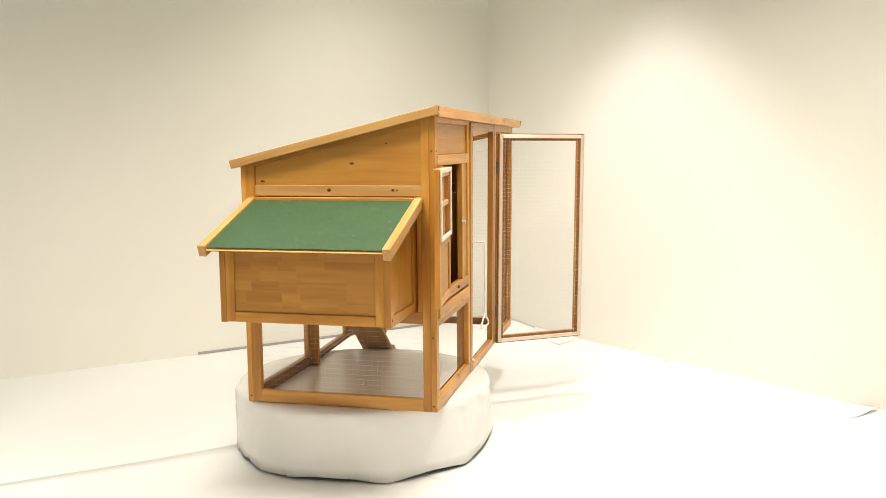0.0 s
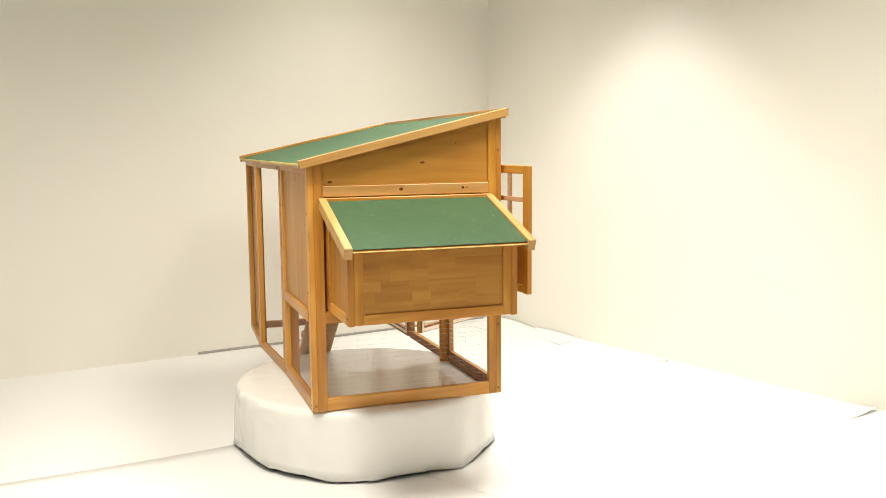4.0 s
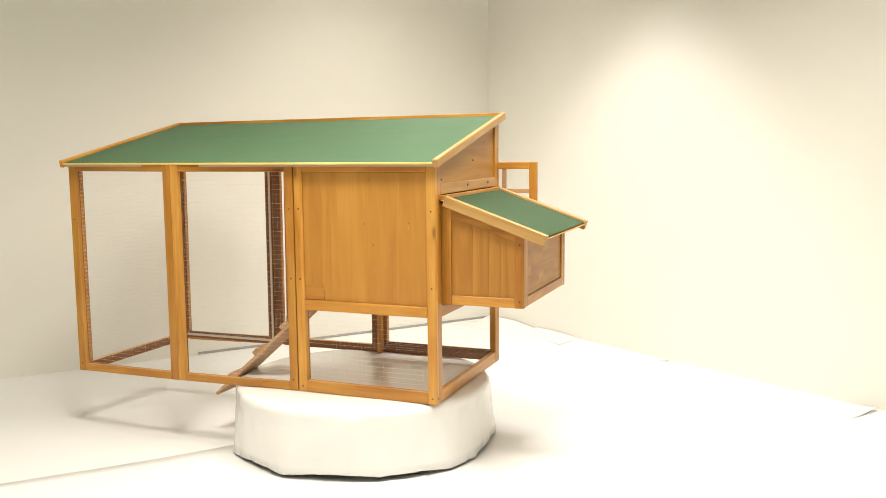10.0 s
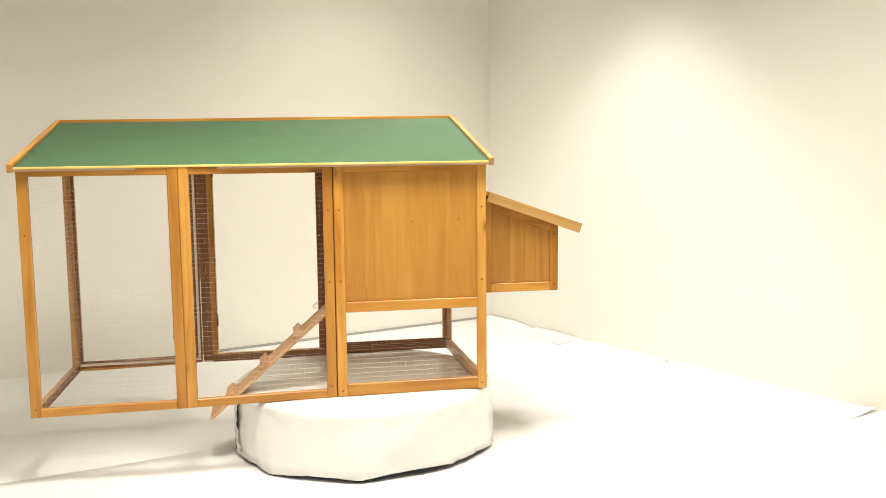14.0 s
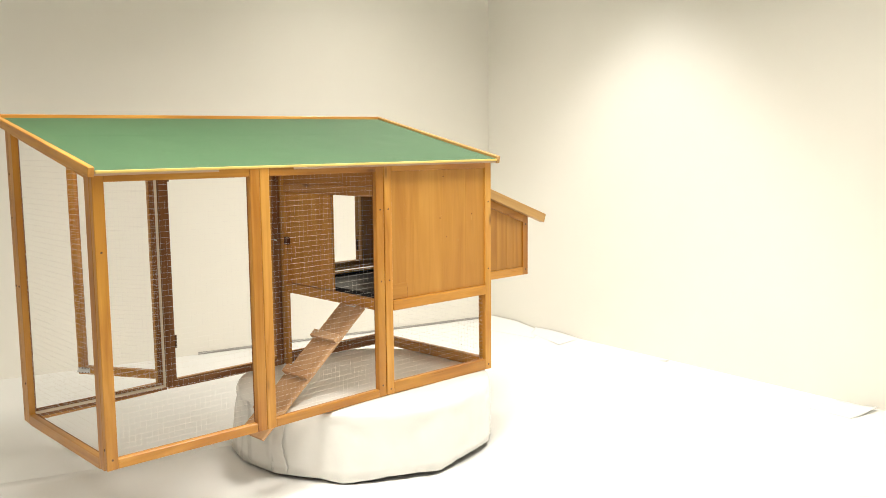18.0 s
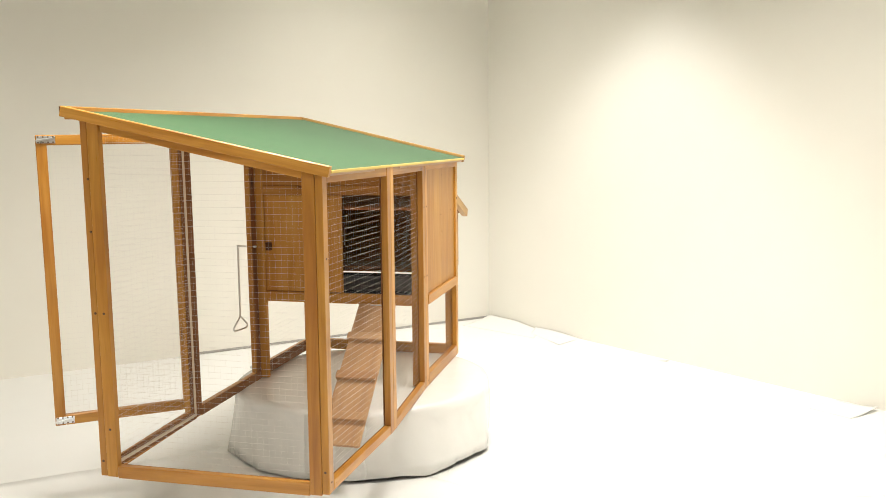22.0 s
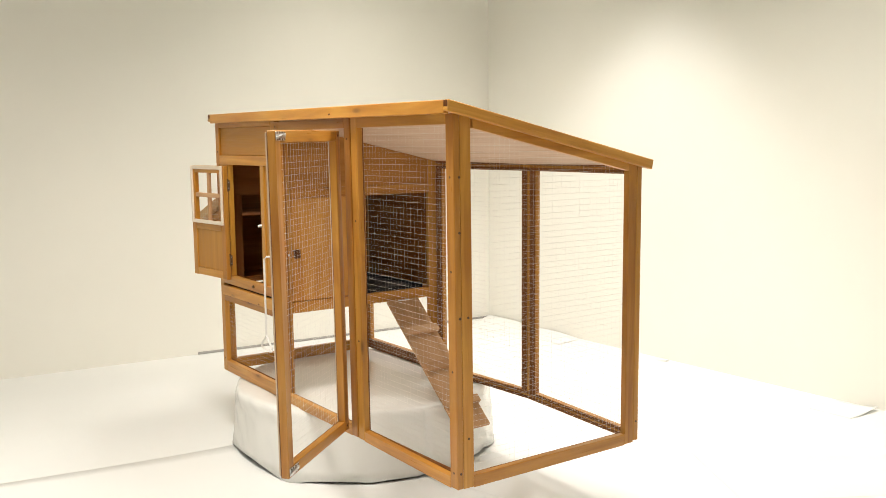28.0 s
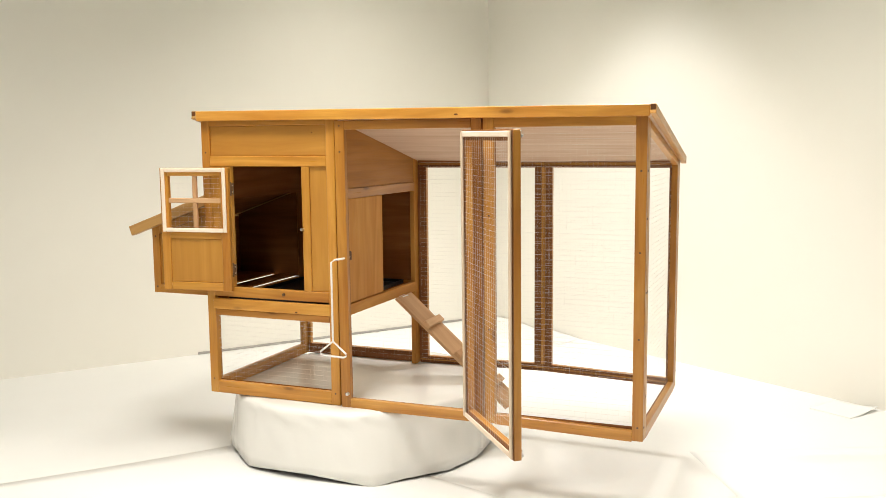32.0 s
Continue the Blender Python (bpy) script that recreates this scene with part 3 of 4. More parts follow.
def house_front():
    y0, y1 = YF, YF + T
    top = under(YF, -0.15) - 0.004
    for x0, x1, marks in ((XN, XN + S, (0.05, 0.86)), (XDF - 0.036, XDF - 0.003, (0.04,))):
        upright("stile", x0, x1, y0, y1, 0, top, marks, (0, -1, 0))
    box("joint_strip", COOP, XDF - 0.0028, XDF + 0.0018, y0 + 0.008, y0 + 0.012, 0.001, top - 0.006, SHADE_BROWN)
    a, b = XN + S, XDF - 0.036
    box("rail", COOP, a, b, y0, y1, 0.0, 0.044, HONEY)
    box("rail", COOP, a, b, y0, y1, top - 0.022, top, HONEY)
    p = box("gable_board", COOP, a, b, y0 + 0.008, y0 + 0.016, 0.847, top - 0.022, PANEL)
    disc("knot", p, (0.02, y0 + 0.0076, 0.925), (0, -1, 0), 0.004, 0.001, KNOT)
    box("rail", COOP, a, b, y0 - 0.001, y1, 0.812, 0.847, HONEY)
    box("hinge_post", COOP, a, -0.302, y0, y1, 0.388, 0.812, HONEY)
    box("hatch_post", COOP, -0.02, 0.010, y0, y1, 0.388, 0.812, HONEY)
    box("front_board", COOP, 0.010, b, y0 + 0.006, y0 + 0.014, 0.388, 0.812, PANEL)
    box("rail", COOP, a, b, y0, y1, 0.353, 0.388, HONEY)
    r = box("drawer_front", COOP, a - 0.004, b + 0.004, y0 - 0.006, y0 + 0.012, 0.308, 0.346, HONEY, "drawer front of the droppings tray")
    disc("knot", r, (-0.05, y0 - 0.0064, 0.314), (0, -1, 0), 0.006, 0.001, KNOT, oval=1.4)
    box("rail", COOP, a, b, y0, y1, 0.284, 0.307, HONEY)
    disc("catch", COOP, (-0.018, y0 - 0.006, 0.60), (0, -1, 0), 0.006, 0.012, STEEL, "small steel catch")
    disc("catch", COOP, (-0.10, y0 - 0.004, 0.372), (0, -1, 0), 0.006, 0.006, SCREW)
    m = axes((0, YF + T + 0.004, 0), (1, 0, 0), (0, 0, 1))
    wire_panel("wire_mesh", COOP, m, XN + 0.01, XDF - 0.012, 0.008, lambda u: 0.30)
    box("backing_strip", COOP, XN + T + 0.002, XDF - T - 0.002, y1 + 0.0005, y1 + 0.003, 0.001, 0.047, BATTEN)


def run_front():
    """The run's front frame, toed in a little towards its free end."""
    SKEW.append(turned_about(XDF, YF, 0.62) @ Matrix.Translation((0, YF, 0)) @ Matrix.Rotation(radians(0.45), 4, "X") @ Matrix.Translation((0, -YF, 0)))
    y0, y1 = YF, YF + T
    top = under(YF) - 0.006
    for x0, x1, marks in ((XDF + 0.002, XDF + 0.037, (0.045, 0.945, 0.86)), (XM - 0.049, XM - 0.015, (0.9,)), (XM - 0.009, XM + 0.025, (0.3, 0.66)),
                          (XRF - 0.033, XRF, (0.03, 0.3, 0.56, 0.80))):
        upright("stile", x0, x1, y0, y1, -0.004 - sag(x0), top, marks, (0, -1, 0))
    box("joint_strip", COOP, XM - 0.0148, XM - 0.0092, y0 + 0.008, y0 + 0.012, 0.34, top - 0.001, SHADE_BROWN)
    box("rail", COOP, XDF + 0.037, XM - 0.049, y0, y1, -0.006, 0.028, HONEY)
    board("rail", COOP, (XM + 0.025, y0 + T / 2, 0.010), (XRF - 0.033, y0 + T / 2, 0.010 - SAG), (0, 0, 1), 0.033, T, HONEY)
    box("rail", COOP, XDF + 0.037, XM - 0.049, y0, y1, top - 0.03, top, HONEY)
    box("rail", COOP, XM + 0.025, XRF - 0.033, y0, y1, top - 0.03, top, HONEY)
    disc("catch", COOP, (0.140, y0 - 0.005, 0.045), (0, -1, 0), 0.006, 0.01, STEEL)
    m = axes((0, YF + T + 0.004, 0), (1, 0, 0), (0, 0, 1))
    wire_panel("wire_mesh", COOP, m, XM + 0.006, XRF - 0.01, 0.004, lambda u: top - 0.006)
    for x, e in ((XM - 0.008, XM + 0.025), (XRF - 0.033, XRF - T - 0.003)):
        box("backing_strip", COOP, x, e, y1 + 0.0005, y1 + 0.003, 0.027, top - 0.031, BATTEN)
    box("backing_strip", COOP, XM - 0.048, XM - 0.012, y1 + 0.0005, y1 + 0.003, 0.001, top - 0.001, BATTEN)
    box("backing_strip", COOP, XM - 0.008, XRF - T - 0.003, y1 + 0.0005, y1 + 0.003, -0.004, 0.0265, BATTEN)
    box("backing_strip", COOP, XDF + 0.003, XM - 0.049, y1 + 0.0005, y1 + 0.003, -0.004, 0.0275, BATTEN)
    box("mesh_batten", COOP, XM - 0.003, XRF - T - 0.006, y1 + 0.0032, y1 + 0.008, 0.007, 0.017, RAW, "pale raw wood batten holding the mesh")
    box("mesh_batten", COOP, XM - 0.003, XM + 0.007, y1 + 0.0032, y1 + 0.008, 0.0175, top - 0.035, RAW, "pale raw wood batten holding the mesh")
    box("backing_strip", COOP, XDF + 0.003, XDF + 0.036, y1 + 0.0005, y1 + 0.003, 0.028, top - 0.001, BATTEN)
    SKEW.pop()


def slope_rail(name, x0, x1, ya, yb, depth, mat=HONEY):
    """A rail under the sloping roof, from ya to yb."""
    x = (x0 + x1) / 2
    ob = prism(name, COOP, [(-ya, under(ya, x) - 0.003), (-yb, under(yb, x) - 0.003), (-yb, under(yb, x) - depth), (-ya, under(ya, x) - depth)], abs(x1 - x0),
               axes((x, 0, 0), (0, -1, 0), (0, 0, 1)), mat)
    return ob


def gable(name, x, thick, ya, yb, z0, mat=PANEL):
    """A board that fills the gable between z0 and the roof."""
    ring = [(-ya, z0), (-yb, z0), (-yb, under(yb, x) - 0.006), (-ya, under(ya, x) - 0.006)]
    return prism(name, COOP, ring, thick, axes((x, 0, 0), (0, -1, 0), (0, 0, 1)), mat)


def sloped_post(name, x, thick, ya, yb, z0, mat, lean=0.0):
    """An upright whose top follows the roof, its grain running up; it leans to the front by this much."""
    return prism(name, COOP, [(z0, ya), (under(ya, x) - 0.004, ya - lean), (under(yb, x) - 0.004, yb - lean), (z0, yb)], thick, axes((x, 0, 0), (0, 0, 1), (0, 1, 0)), mat)


def run_end():
    SKEW.append(turned_about(XR, YB, -0.85))
    x0, x1 = XR - T, XR
    f = YFR                              # front edge of this frame
    sloped_post("stile", (x0 + x1) / 2, T, f + T, f + T + 0.033, -0.004 - SAG, HONEY, lean=0.007)
    sloped_post("stile", (x0 + x1) / 2, T, YB - T - 0.034, YB - T, -0.004 - SAG, HONEY)
    slope_rail("rail", x0, x1, f + T + 0.033, YB - T - 0.034, 0.032)
    box("rail", COOP, x0, x1, f + T + 0.033, YB - T - 0.034, -0.007 - SAG, 0.027 - SAG, HONEY)
    m = axes((x0 - 0.004, 0, 0), (0, -1, 0), (0, 0, 1))
    wire_panel("wire_mesh", COOP, m, -(YB - T - 0.004), -(f + T + 0.004), 0.004, lambda u: under(-u) - 0.008)
    for c, z in ((f + 0.010, 0.03), (f + 0.010, 0.44), (f + 0.010, 0.66), (f + 0.010, 0.80), (f + 0.036, 0.44), (f + 0.036, 0.12), (YB - 0.010, 0.05)):
        disc("screw", COOP, (XR + 0.0008, c, z), (1, 0, 0), 0.0038, 0.0018, SCREW, sides=8)
    for ya in (f + T + 0.004, YB - T - 0.020):
        box("backing_strip", COOP, x0 - 0.003, x0 - 0.0005, ya, ya + 0.016, 0.027, under(ya + 0.016) - 0.006, INNER)
    box("backing_strip", COOP, x0 - 0.003, x0 - 0.0005, f + T + 0.004, YB - T - 0.004, -0.004 - SAG, 0.0265 - SAG, BATTEN)
    SKEW.pop()


def nest_end():
    x0, x1 = XN, XN + T
    for ya, yb in ((YF + T, YF + T + 0.027), (YB - T - 0.031, YB - T)):
        sloped_post("stile", (x0 + x1) / 2, T, ya, yb, 0.0, HONEY)
    a, b = YF + T + 0.027, YB - T - 0.031
    box("rail", COOP, x0, x1, a, b, 0.0, 0.043, HONEY)
    box("rail", COOP, x0, x1, a, b, 0.296, 0.336, HONEY)
    r = box("rail", COOP, x0, x1, a, b, 0.714, 0.75, TRIM)
    for y, rad in ((-0.035, 0.012), (-0.255, 0.009), (-0.27, 0.005)):
        disc("knot", r, (x0 - 0.0003, y, 0.735), (-1, 0, 0), rad, 0.001, KNOT)
    g = gable("gable_board", x0 + 0.012, 0.008, a, b, 0.75)
    for y, z, rad in ((-0.113, 0.822, 0.008), (-0.232, 0.886, 0.004), (0.205, 0.763, 0.008)):
        disc("knot", g, (x0 + 0.0077, y, z), (-1, 0, 0), rad, 0.001, KNOT, oval=1.7)
    slope_rail("rail", x0 + 0.001, x1, a, b, 0.02)
    # thin dark sheets added over the frame's inner side to deepen the shade
    gable("gable_lining", x1 + 0.004, 0.004, YF + T + 0.002, YB - T - 0.002, 0.690, mat=SHADE_BROWN)
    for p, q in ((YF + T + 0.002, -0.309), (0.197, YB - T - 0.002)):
        box("nest_lining", COOP, x1 + 0.002, x1 + 0.006, p, q, 0.328, 0.6895, SHADE_BROWN)
    m = axes((x1 + 0.001, 0, 0), (0, -1, 0), (0, 0, 1))
    wire_panel("wire_mesh", COOP, m, -(YB - T - 0.006), -(YF + T + 0.006), 0.008, lambda u: 0.315)
    for y, z in ((YF + 0.012, 0.02), (YF + 0.012, 0.25), (YF + 0.012, 0.86), (YB - 0.012, 0.02)):
        disc("screw", COOP, (XN - 0.0008, y, z), (-1, 0, 0), 0.0038, 0.0018, SCREW, sides=8)


def partition():
    SKEW.append(turned_about(XD, 0, -0.9))
    x0, x1 = XD - T, XD - 0.001
    for ya, yb in ((YF + T, YF + T + 0.030), (YB - T - 0.034, YB - T)):
        sloped_post("stile", (x0 + x1) / 2, x1 - x0, ya, yb, 0.0, INNER)
    a, b = YF + T + 0.030, YB - T - 0.034
    box("rail", COOP, x0, x1 + 0.003, a, b, 0.700, 0.735, HONEY)
    box("rail", COOP, x0, x1, a, b, 0.298, 0.336, INNER)
    gable("gable_board", x0 + 0.014, 0.008, a, b, 0.735, mat=SHADED_GABLE)
    s = box("sliding_door", COOP, x1 - 0.014, x1 - 0.006, a + 0.002, -0.043, 0.338, 0.699, INNER, "plain unpainted sliding pop door, pushed open")
    box("latch_block", s, x1 - 0.006, x1 + 0.012, a + 0.010, a + 0.030, 0.492, 0.522, KNOT, "small dark wooden block")
    box("guide", COOP, x0, x1 - 0.015, -0.058, -0.04, 0.336, 0.70, INNER)
    SKEW.pop()
    box("batten", COOP, XN, XN + T, YF + T + 0.027, -0.3335, 0.336, 0.714, HONEY)


def house_inside():
    box("house_floor", COOP, XN + T + 0.002, XD - T - 0.002, YF + T + 0.002, YB - T, 0.318, 0.326, SHADE_BROWN)
    # unseen pale board, added to bounce light onto the drum's top
    box("floor_board", COOP, XN + T + 0.002, XD - T - 0.002, YF + T + 0.002, YB - T, 0.312, 0.3175, PALE)
    tray = box("droppings_tray", COOP, XN + 0.056, XD - 0.05, YF + 0.05, YB - 0.05, 0.327, 0.331, BLACK, "shallow black plastic tray")
    for xa, xb, ya, yb in ((XN + 0.056, XN + 0.060, YF + 0.05, YB - 0.05), (XD - 0.054, XD - 0.05, YF + 0.05, YB - 0.05),
                           (XN + 0.060, XD - 0.054, YF + 0.05, YF + 0.054), (XN + 0.060, XD - 0.054, YB - 0.054, YB - 0.05)):
        box("tray_rim", tray, xa, xb, ya, yb, 0.331, 0.343, BLACK)


# outer top corners of the roof's trim: over the nest and the run, front and back
ROOF = {"nf": Vector((-0.442, -0.414, 1.005)), "rf": Vector((1.156, -0.430, 0.992)), "rb": Vector((1.156, 0.308, 0.832)), "nb": Vector((-0.440, 0.310, 0.834))}


def on_roof(u, v, d=0.0):
    """A point of the roof's slightly twisted plane: u from nest to run, v from front to back."""
    return ROOF["nf"].lerp(ROOF["rf"], u).lerp(ROOF["nb"].lerp(ROOF["rb"], u), v) + Vector((0, 0, d))


def roof_sheet(u0, u1, v0, v1, nx, ny, low, high):
    """A sheet that follows the roof between two depths under the trim's top edge; low and high take u and v."""
    bm = bmesh.new()
    layers = []
    for rise in (low, high):
        layers.append([[bm.verts.new(on_roof(u0 + (u1 - u0) * i / nx, v0 + (v1 - v0) * j / ny, rise(i / nx, j / ny))) for j in range(ny + 1)] for i in range(nx + 1)])
    for k, g in enumerate(layers):
        for i in range(nx):
            for j in range(ny):
                q = (g[i][j], g[i + 1][j], g[i + 1][j + 1], g[i][j + 1])
                bm.faces.new(q if k else q[::-1])
    lo, hi = layers
    rim = [(i, 0) for i in range(nx)] + [(nx, j) for j in range(ny)] + [(i, ny) for i in range(nx, 0, -1)] + [(0, j) for j in range(ny, 0, -1)]
    for (a, c), (d, e) in zip(rim, rim[1:] + rim[:1]):
        bm.faces.new((lo[a][c], lo[d][e], hi[d][e], hi[a][c]))
    return bm


def roof():
    deck = part("roof_deck", roof_sheet(0.010, 0.990, 0.022, 0.990, 12, 6, lambda u, v: -0.0260, lambda u, v: -0.0131), PALE, COOP, "pale plywood roof deck")
    wave = lambda u, v: noise.noise((u * 13, v * 7, 1.0)) * 0.0011 + noise.noise((u * 54, v * 30, 3.0)) * 0.0004
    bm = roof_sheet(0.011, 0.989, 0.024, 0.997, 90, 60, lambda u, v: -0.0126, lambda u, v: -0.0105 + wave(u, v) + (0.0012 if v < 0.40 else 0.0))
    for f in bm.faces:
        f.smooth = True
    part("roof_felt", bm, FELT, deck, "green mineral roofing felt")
    a, b = on_roof(0.012, 0.999, -0.014), on_roof(0.988, 0.999, -0.014)
    board("eave_edge", deck, a, b, (0, 0, 1), 0.008, 0.004, EDGE, "thin yellowish plywood edge")
    for u in (0.0056, 0.9944):
        a, b = on_roof(u, 0, -0.014), on_roof(u, 1, -0.014)
        t = board("roof_trim", deck, a, b, (0, 0, 1), 0.028, 0.018, TRIM if u < 0.5 else HONEY)
        e = a + (a - b).normalized() * 0.0004
        board("end_grain", t, e + Vector((0, 0, -0.012)), e + Vector((0, 0, 0.012)), (1, 0, 0), 0.015, 0.001, KNOT, "dark end grain", bevel=0.0001)
    a, b = on_roof(0.0114, 0.0105, -0.017), on_roof(0.9886, 0.0105, -0.017)
    f = board("roof_trim", deck, a, b, (0, 0, 1), 0.034, 0.016, HONEY)
    disc("knot", f, on_roof(0.62, -0.0005, -0.024), (0, -1, 0), 0.006, 0.001, KNOT, oval=2.0)


def nest_box():
    x0, x1, ya, yb = -0.706, XN - 0.001, -0.330, 0.222
    lid = lambda x: 0.7115 + 0.354 * (x + 0.434)
    t = 0.02
    zb = 0.341
    # outer face
    for a, b in ((ya + t, ya + t + 0.028), (yb - t - 0.028, yb - t)):
        box("nest_stile", COOP, x0, x0 + t, a, b, zb, lid(x0) - 0.036, HONEY)
    box("nest_rail", COOP, x0, x0 + t, ya + t + 0.028, yb - t - 0.028, zb, zb + 0.032, HONEY)
    box("nest_rail", COOP, x0, x0 + t, ya + t + 0.028, yb - t - 0.028, lid(x0) - 0.048, lid(x0) - 0.036, HONEY)
    face = box("nest_panel", COOP, x0 + 0.011, x0 + 0.016, ya + t + 0.028, yb - t - 0.028, zb + 0.032, lid(x0) - 0.048, SHADE_BROWN)
    rnd = random.Random(5)
    rows = 6
    z = zb + 0.033
    hh = (lid(x0) - 0.049 - z) / rows
    for k in range(rows):
        y = ya + t + 0.0285
        end = yb - t - 0.0285
        while y < end - 0.001:
            l = rnd.choice((0.06, 0.09, 0.12, 0.16))
            e = min(y + l, end)
            if end - e < 0.03:
                e = end
            box("block", face, x0 + 0.006, x0 + 0.011, y, e, z + k * hh, z + (k + 1) * hh, BLOCK, bevel=0.00003)
            y = e
    # sides
    for y, out in ((ya, -1), (yb, 1)):
        yi = y - out * t / 2
        m = axes((0, yi, 0), (1, 0, 0), (0, 0, 1))
        for a, b, marks in ((x0, x0 + 0.031, (zb + 0.02, 0.55)), (x1 - 0.031, XN + T - 0.002, ())):
            ob = prism("nest_stile", COOP, [(zb - 0.002, a), (zb - 0.002, b), (lid(b) - 0.036, b), (lid(a) - 0.036, a)], t, axes((0, yi, 0), (0, 0, 1), (1, 0, 0)), HONEY)
            screws(ob, [Vector(((a + b) / 2, y + out * 0.0008, z)) for z in marks], (0, out, 0))
        box("nest_rail", COOP, x0 + 0.031, x1 - 0.031, yi - t / 2, yi + t / 2, zb - 0.002, zb + 0.03, HONEY)
        a, b = x0 + 0.031, x1 - 0.031
        prism("nest_rail", COOP, [(a, lid(a) - 0.066), (b, lid(b) - 0.066), (b, lid(b) - 0.036), (a, lid(a) - 0.036)], t, m, HONEY)
        back = prism("nest_panel", COOP, [(a, zb + 0.03), (b, zb + 0.03), (b, lid(b) - 0.066), (a, lid(a) - 0.066)], 0.005, axes((0, y - out * 0.0145, 0), (1, 0, 0), (0, 0, 1)), SHADE_BROWN)
        prism("nest_lining", COOP, [(x0 + t + 0.001, zb), (x1 + 0.02, zb), (x1 + 0.02, lid(x1) - 0.023), (x0 + t + 0.001, lid(x0) - 0.023)], 0.003, axes((0, y - out * (t + 0.002), 0), (1, 0, 0), (0, 0, 1)), SHADE_BROWN)
        cuts = [a, a + 0.052, a + 0.094, a + 0.15, b]
        for p, q in zip(cuts, cuts[1:]):
            p, q = p + 0.0002, q - 0.0002
            ring = [(zb + 0.031, -p), (zb + 0.031, -q), (lid(q) - 0.067, -q), (lid(p) - 0.067, -p)]
            prism("plank", back, ring, 0.005, axes((0, y - out * 0.0095, 0), (0, 0, 1), (-1, 0, 0)), BLOCK)
    # dark sheet added inside the outer face, as on the sides, for shade
    box("nest_lining", COOP, x0 + t + 0.0005, x0 + t + 0.0035, ya + t + 0.004, yb - t - 0.004, zb + 0.009, lid(x0) - 0.03, SHADE_BROWN)
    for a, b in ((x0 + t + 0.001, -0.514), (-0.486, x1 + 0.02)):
        box("nest_floor", COOP, a, b, ya + t + 0.004, yb - t - 0.004, zb + 0.003, zb + 0.008, SHADE_BROWN)
    # lid
    xo, xi, la, lb = -0.785, -0.434, -0.357, 0.249
    d = Vector((1, 0, 0.354)).normalized()
    top = box_mesh((lb - la) - 0.05, (xi - xo) / d.x - 0.008, 0.009, SHADE_BROWN)
    c = (xo + xi) / 2
    deck = part("nest_lid", top, SHADE_BROWN, COOP, "hinged lid of the nest box", axes((c, (la + lb) / 2, lid(c) - 0.016), (0, 1, 0), d))
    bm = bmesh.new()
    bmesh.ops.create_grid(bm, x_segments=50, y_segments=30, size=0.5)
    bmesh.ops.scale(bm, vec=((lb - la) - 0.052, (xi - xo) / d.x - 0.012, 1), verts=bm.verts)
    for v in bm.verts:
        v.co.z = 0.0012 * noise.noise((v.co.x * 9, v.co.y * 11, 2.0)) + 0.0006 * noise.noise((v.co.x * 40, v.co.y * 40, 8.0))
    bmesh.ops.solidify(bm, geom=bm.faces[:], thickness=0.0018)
    part("lid_felt", bm, GRITTY_SHADED, deck, "green roofing felt with dark grit, darkened for its weaker light", axes((c - 0.001, (la + lb) / 2, lid(c) - 0.0095), (0, 1, 0), d))
    for y in (la + 0.0125, lb - 0.0125):
        board("lid_trim", deck, (xo, y, lid(xo) - 0.018), (xi, y, lid(xi) - 0.018), (0, 0, 1), 0.036, 0.025, TRIM)
    board("lid_trim", deck, (xi + 0.0065, la + 0.0005, lid(xi) - 0.008), (xi + 0.0065, lb - 0.0005, lid(xi) - 0.008), (0, 0, 1), 0.016, 0.018, HONEY)
    board("lid_edge", deck, (xo + 0.004, la + 0.026, lid(xo) - 0.014), (xo + 0.004, lb - 0.026, lid(xo) - 0.014), (0, 0, 1), 0.0045, 0.004, EDGE, "thin plywood edge")


HINGE = Vector((0.578, YF - 0.010, 0))
DOOR = new("run_door", None)
DOOR.parent = COOP
DOOR.matrix_basis = PLACED[DOOR] = Matrix.Translation(HINGE)
tagged(DOOR, "wire run door with a wooden frame, standing open")


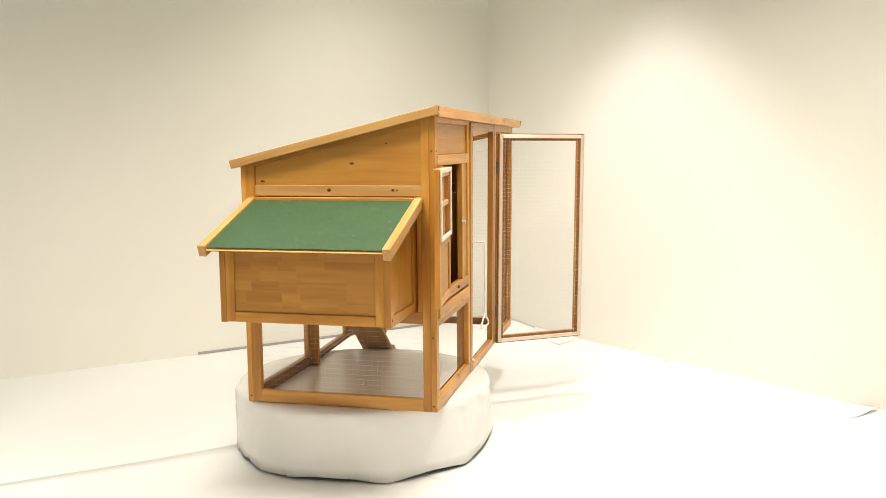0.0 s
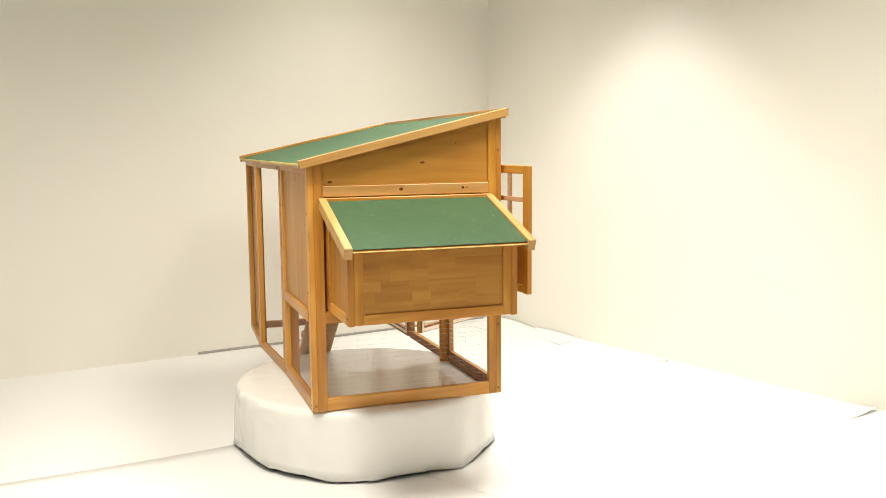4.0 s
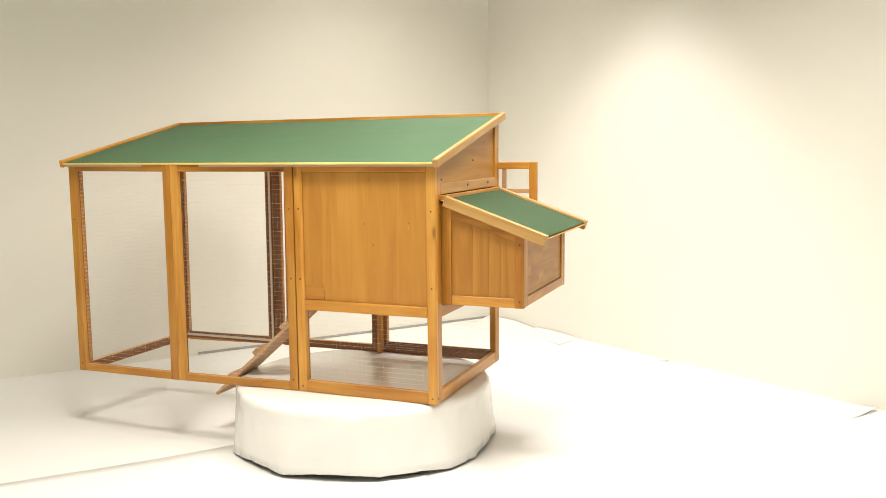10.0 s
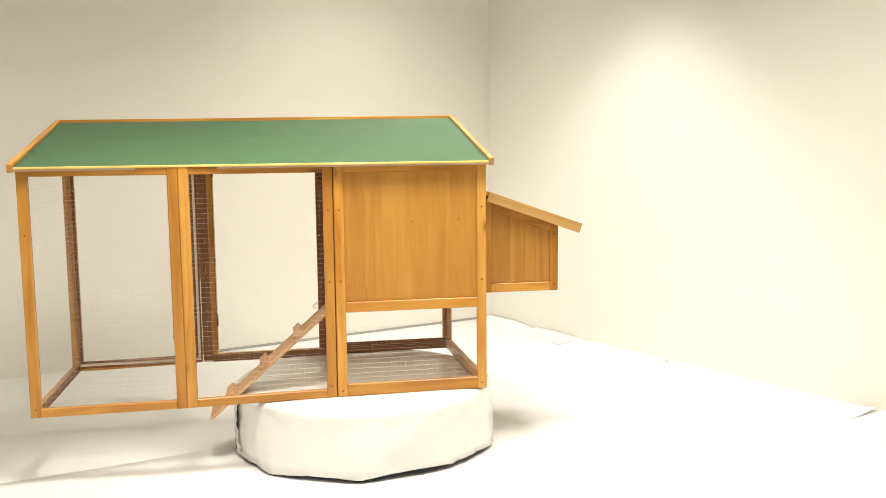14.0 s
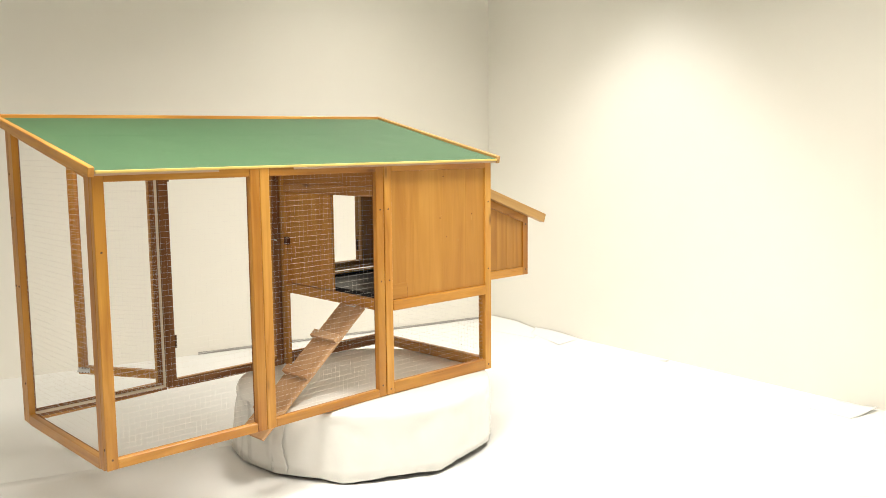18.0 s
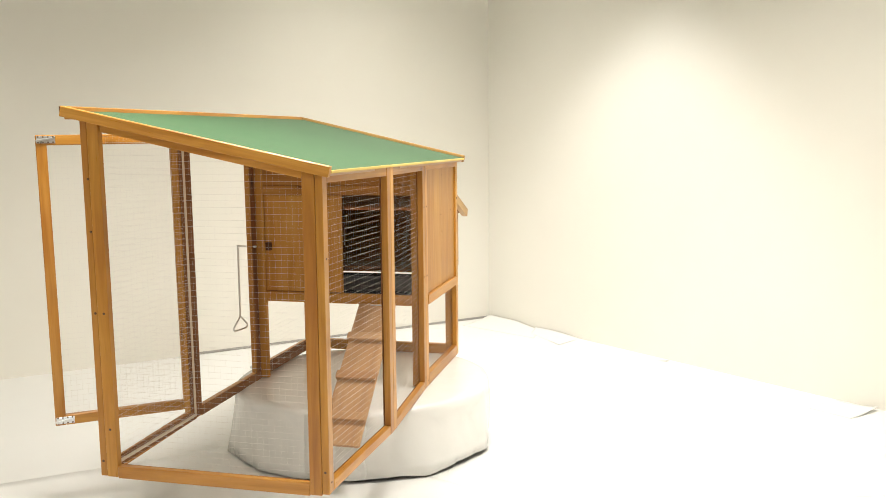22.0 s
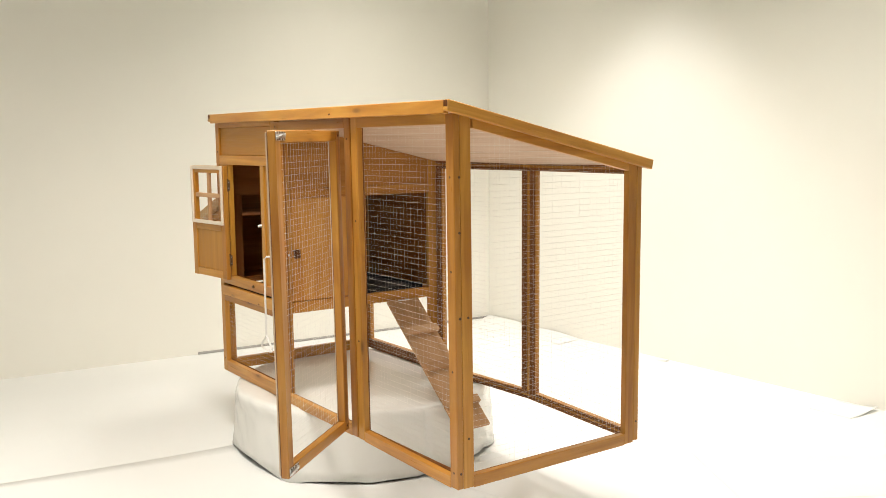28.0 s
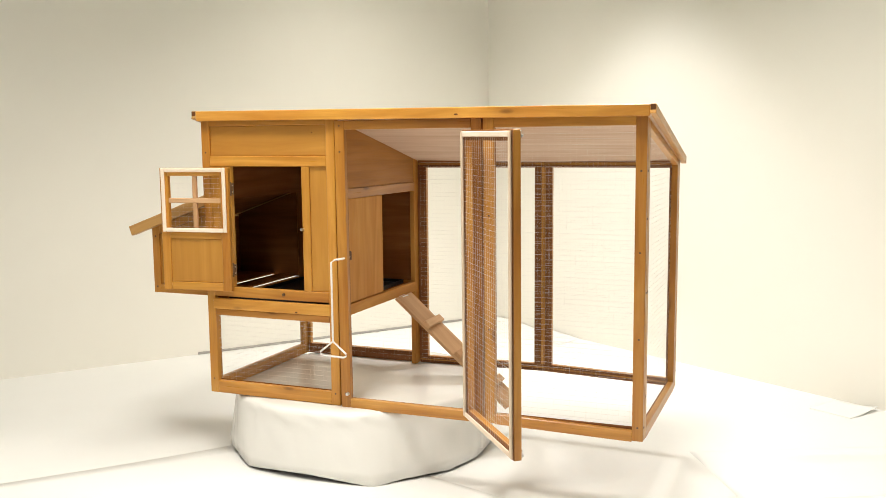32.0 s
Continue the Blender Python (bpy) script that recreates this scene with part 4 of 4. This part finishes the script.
def run_door():
    """The wire door of the run, standing open."""
    free = Vector((0.841, -0.738, 0))
    d = (free - HINGE).normalized()
    w = (free - HINGE).length
    n = Vector((d.y, -d.x, 0))            # towards the inner face
    at = lambda u, z, o=0.0: HINGE + d * u + n * o + Vector((0, 0, z))
    z0, z1 = 0.017, 0.925
    for u in (0.0155, w - 0.0155):
        board("door_stile", DOOR, at(u, z0), at(u, z1), d, 0.031, 0.022, HONEY)
        screws(DOOR, [at(u, z0 + 0.015, -0.0115), at(u, z1 - 0.015, -0.0115)], -n)
    for z in (z1 - 0.014, z0 + 0.016):
        board("corner_bracket", DOOR, at(w - 0.003, z, -0.0125), at(w - 0.056, z, -0.0125), (0, 0, 1), 0.022, 0.0025, STEEL, "zinc-plated latch bracket")
        board("latch_bar", DOOR, at(w - 0.001, z - 0.004, -0.0165), at(w - 0.050, z + 0.003, -0.0165), (0, 0, 1), 0.008, 0.005, STEEL)
        for k in (0.008, 0.022, 0.036, 0.050):
            for e in (-0.008, 0.0085):
                disc("rivet", DOOR, at(w - k, z + e, -0.0142), -n, 0.0028, 0.002, SCREW, sides=8)
    for z in (z0 + 0.0155, z1 - 0.0155):
        board("door_rail", DOOR, at(0.031, z), at(w - 0.031, z), (0, 0, 1), 0.031, 0.022, HONEY)
    m = axes(at(0, 0, 0.012), d, (0, 0, 1))
    wire_panel("door_wire", DOOR, m, 0.018, w - 0.018, z0 + 0.018, lambda u: z1 - 0.018, slim=0.8)
    for u in (0.0125, w - 0.0125):
        board("door_batten", DOOR, at(u, z0 + 0.0045, 0.0165), at(u, z1 - 0.0045, 0.0165), d, 0.016, 0.006, RAW, "pale raw wood batten holding the mesh")
    for z in (z0 + 0.0125, z1 - 0.0125):
        board("door_batten", DOOR, at(0.0207, z, 0.0165), at(w - 0.0207, z, 0.0165), (0, 0, 1), 0.016, 0.006, RAW)
    for u in (0.0155, w - 0.0155):
        board("backing_strip", DOOR, at(u, z0 + 0.001, 0.0114), at(u, z1 - 0.001, 0.0114), d, 0.0305, 0.0008, BATTEN, bevel=0.0001)
    for z in (z0 + 0.0155, z1 - 0.0155):
        board("backing_strip", DOOR, at(0.031, z, 0.0114), at(w - 0.031, z, 0.0114), (0, 0, 1), 0.0305, 0.0008, BATTEN, bevel=0.0001)
    for z in (0.16, 0.78):
        board("door_hinge", DOOR, at(0.002, z - 0.025, 0.013), at(0.002, z + 0.025, 0.013), d, 0.022, 0.003, SCREW, "small brown steel butt hinge")


HATCH = new("hatch_door", None)
HATCH.parent = COOP
HATCH.matrix_basis = PLACED[HATCH] = Matrix.Translation((-0.300, YF - 0.012, 0))
tagged(HATCH, "small wooden hatch door with a barred window, folded open")


def hatch_door():
    """The hatch of the house, folded right back, with a barred window."""
    hinge, free = Vector((-0.300, YF - 0.012, 0)), Vector((-0.566, -0.438, 0))
    d = (free - hinge).normalized()
    w = (free - hinge).length
    n = Vector((d.y, -d.x, 0))
    n = n if n.y < 0 else -n              # the inner face, now outwards
    at = lambda u, z, o=0.0: hinge + d * u + n * o + Vector((0, 0, z))
    z0, z1, zm = 0.374, 0.808, 0.585
    for u in (0.016, w - 0.016):
        board("hatch_stile", HATCH, at(u, z0), at(u, z1), d, 0.032, 0.018, HONEY)
    for z in (z0 + 0.016, zm - 0.012, z1 - 0.014):
        board("hatch_rail", HATCH, at(0.032, z), at(w - 0.032, z), (0, 0, 1), 0.028, 0.018, HONEY)
    board("hatch_panel", HATCH, at(w / 2, z0 + 0.03), at(w / 2, zm - 0.026), d, w - 0.064, 0.008, PANEL)
    wire_panel("window_wire", HATCH, axes(at(0, 0, -0.006), d, (0, 0, 1)), 0.03, w - 0.03, zm, lambda u: z1 - 0.026)
    # window bars and the pale surround
    board("window_bar", HATCH, at(0.03, 0.693), at(w - 0.03, 0.693), (0, 0, 1), 0.016, 0.014, RAMP)
    board("window_bar", HATCH, at(w * 0.5, zm), at(w * 0.5, z1 - 0.028), d, 0.016, 0.012, RAMP)
    for u in (0.0145, w - 0.0145):
        board("window_trim", HATCH, at(u, zm - 0.002, 0.0125), at(u, z1, 0.0125), d, 0.013, 0.007, RAW, "pale raw wood window surround")
    for z in (zm + 0.005, z1 - 0.0075):
        board("window_trim", HATCH, at(0.0215, z, 0.0125), at(w - 0.0215, z, 0.0125), (0, 0, 1), 0.014, 0.007, RAW)
    for z in (0.45, 0.735):
        h = board("hatch_hinge", COOP, Vector((-0.294, YF - 0.002, z - 0.02)), Vector((-0.294, YF - 0.002, z + 0.02)), (1, 0, 0), 0.012, 0.003, SCREW, "small brown steel butt hinge")
        part("hinge_pin", tube([(-0.299, YF - 0.006, z - 0.024), (-0.299, YF - 0.006, z + 0.024)], 0.003, 8), SCREW, h)
        for k in (-0.016, 0.016):
            disc("rivet", h, (-0.292, YF - 0.004, z + k * 0.7), (0, -1, 0), 0.0025, 0.002, STEEL, sides=8)


def chicken_ramp():
    top, low = Vector((0.125, 0, 0.300)), Vector((0.566, 0, -0.085))
    ya, yb = 0.030, 0.168
    d = (low - top).normalized()
    up = Vector((-d.z, 0, d.x))
    c = Vector((0, (ya + yb) / 2, 0))
    r = board("ramp_board", COOP, top + c, low + c, (0, 1, 0), yb - ya, 0.012, RAMP, "unpainted plywood ramp with cleats")
    for x in (0.243, 0.367, 0.489):
        f = (x - top.x) / (low.x - top.x)
        p = top.lerp(low, f) + up * 0.014 + c
        board("cleat", r, p - Vector((0, (yb - ya) / 2 + 0.003, 0)), p + Vector((0, (yb - ya) / 2 + 0.003, 0)), d, 0.03, 0.017, RAMP)
    board("ramp_hinge", r, (0.122, 0.075, 0.300), (0.122, 0.125, 0.300), (1, 0, 0), 0.03, 0.003, STEEL, "small steel hinge")


def pull_rod():
    """The white pull rod of the pop door, hanging on the front post."""
    x, y = 0.1175, YF - 0.0555
    pts = [(x + 0.022, YF + 0.03, 0.508), (x + 0.020, YF - 0.02, 0.508), (x + 0.012, y + 0.004, 0.508), (x, y, 0.500), (x, y, 0.36), (x, y, 0.236)]
    rod = part("pull_rod", tube(pts, 0.0036, 8), WHITE, COOP, "white coated steel pull rod")
    loop = [(x, y, 0.236), (x - 0.050, y + 0.004, 0.197), (x - 0.050, y + 0.004, 0.190), (x - 0.040, y + 0.004, 0.185), (x + 0.040, y - 0.004, 0.185), (x + 0.050, y - 0.004, 0.190), (x + 0.050, y - 0.004, 0.197)]
    part("handle_loop", tube(loop, 0.0034, 8, True), WHITE, rod, "triangular wire handle")


BLOCK = wood("finger_jointed_board", (0.40, 0.198, 0.034), (0.465, 0.240, 0.045), (0.53, 0.285, 0.060), spread=0.10, rough=0.42, gloss=0.5, knots=0.0)
RAMP = wood("ramp_ply", (0.49, 0.305, 0.165), (0.57, 0.365, 0.21), (0.64, 0.43, 0.265), rough=0.65, spread=0.1, gloss=0.2)
back_side()
house_front()
run_front()
run_end()
nest_end()
partition()
house_inside()
roof()
nest_box()
run_door()
hatch_door()
chicken_ramp()
pull_rod()


def motions():
    """Coop and turntable turn together about the table's upright axis."""
    for thing in (COOP, TABLE):
        walk(thing, [(t, pose(0, 0, H, 0, 0, a)) for t, a in TURN])
    # the run door swings a few degrees on its hinges
    walk(DOOR, [(t, pose(HINGE.x, HINGE.y, HINGE.z, 0.7) @ pose(0, 0, 0, 0, 0, a)) for t, a in SWING])


motions()
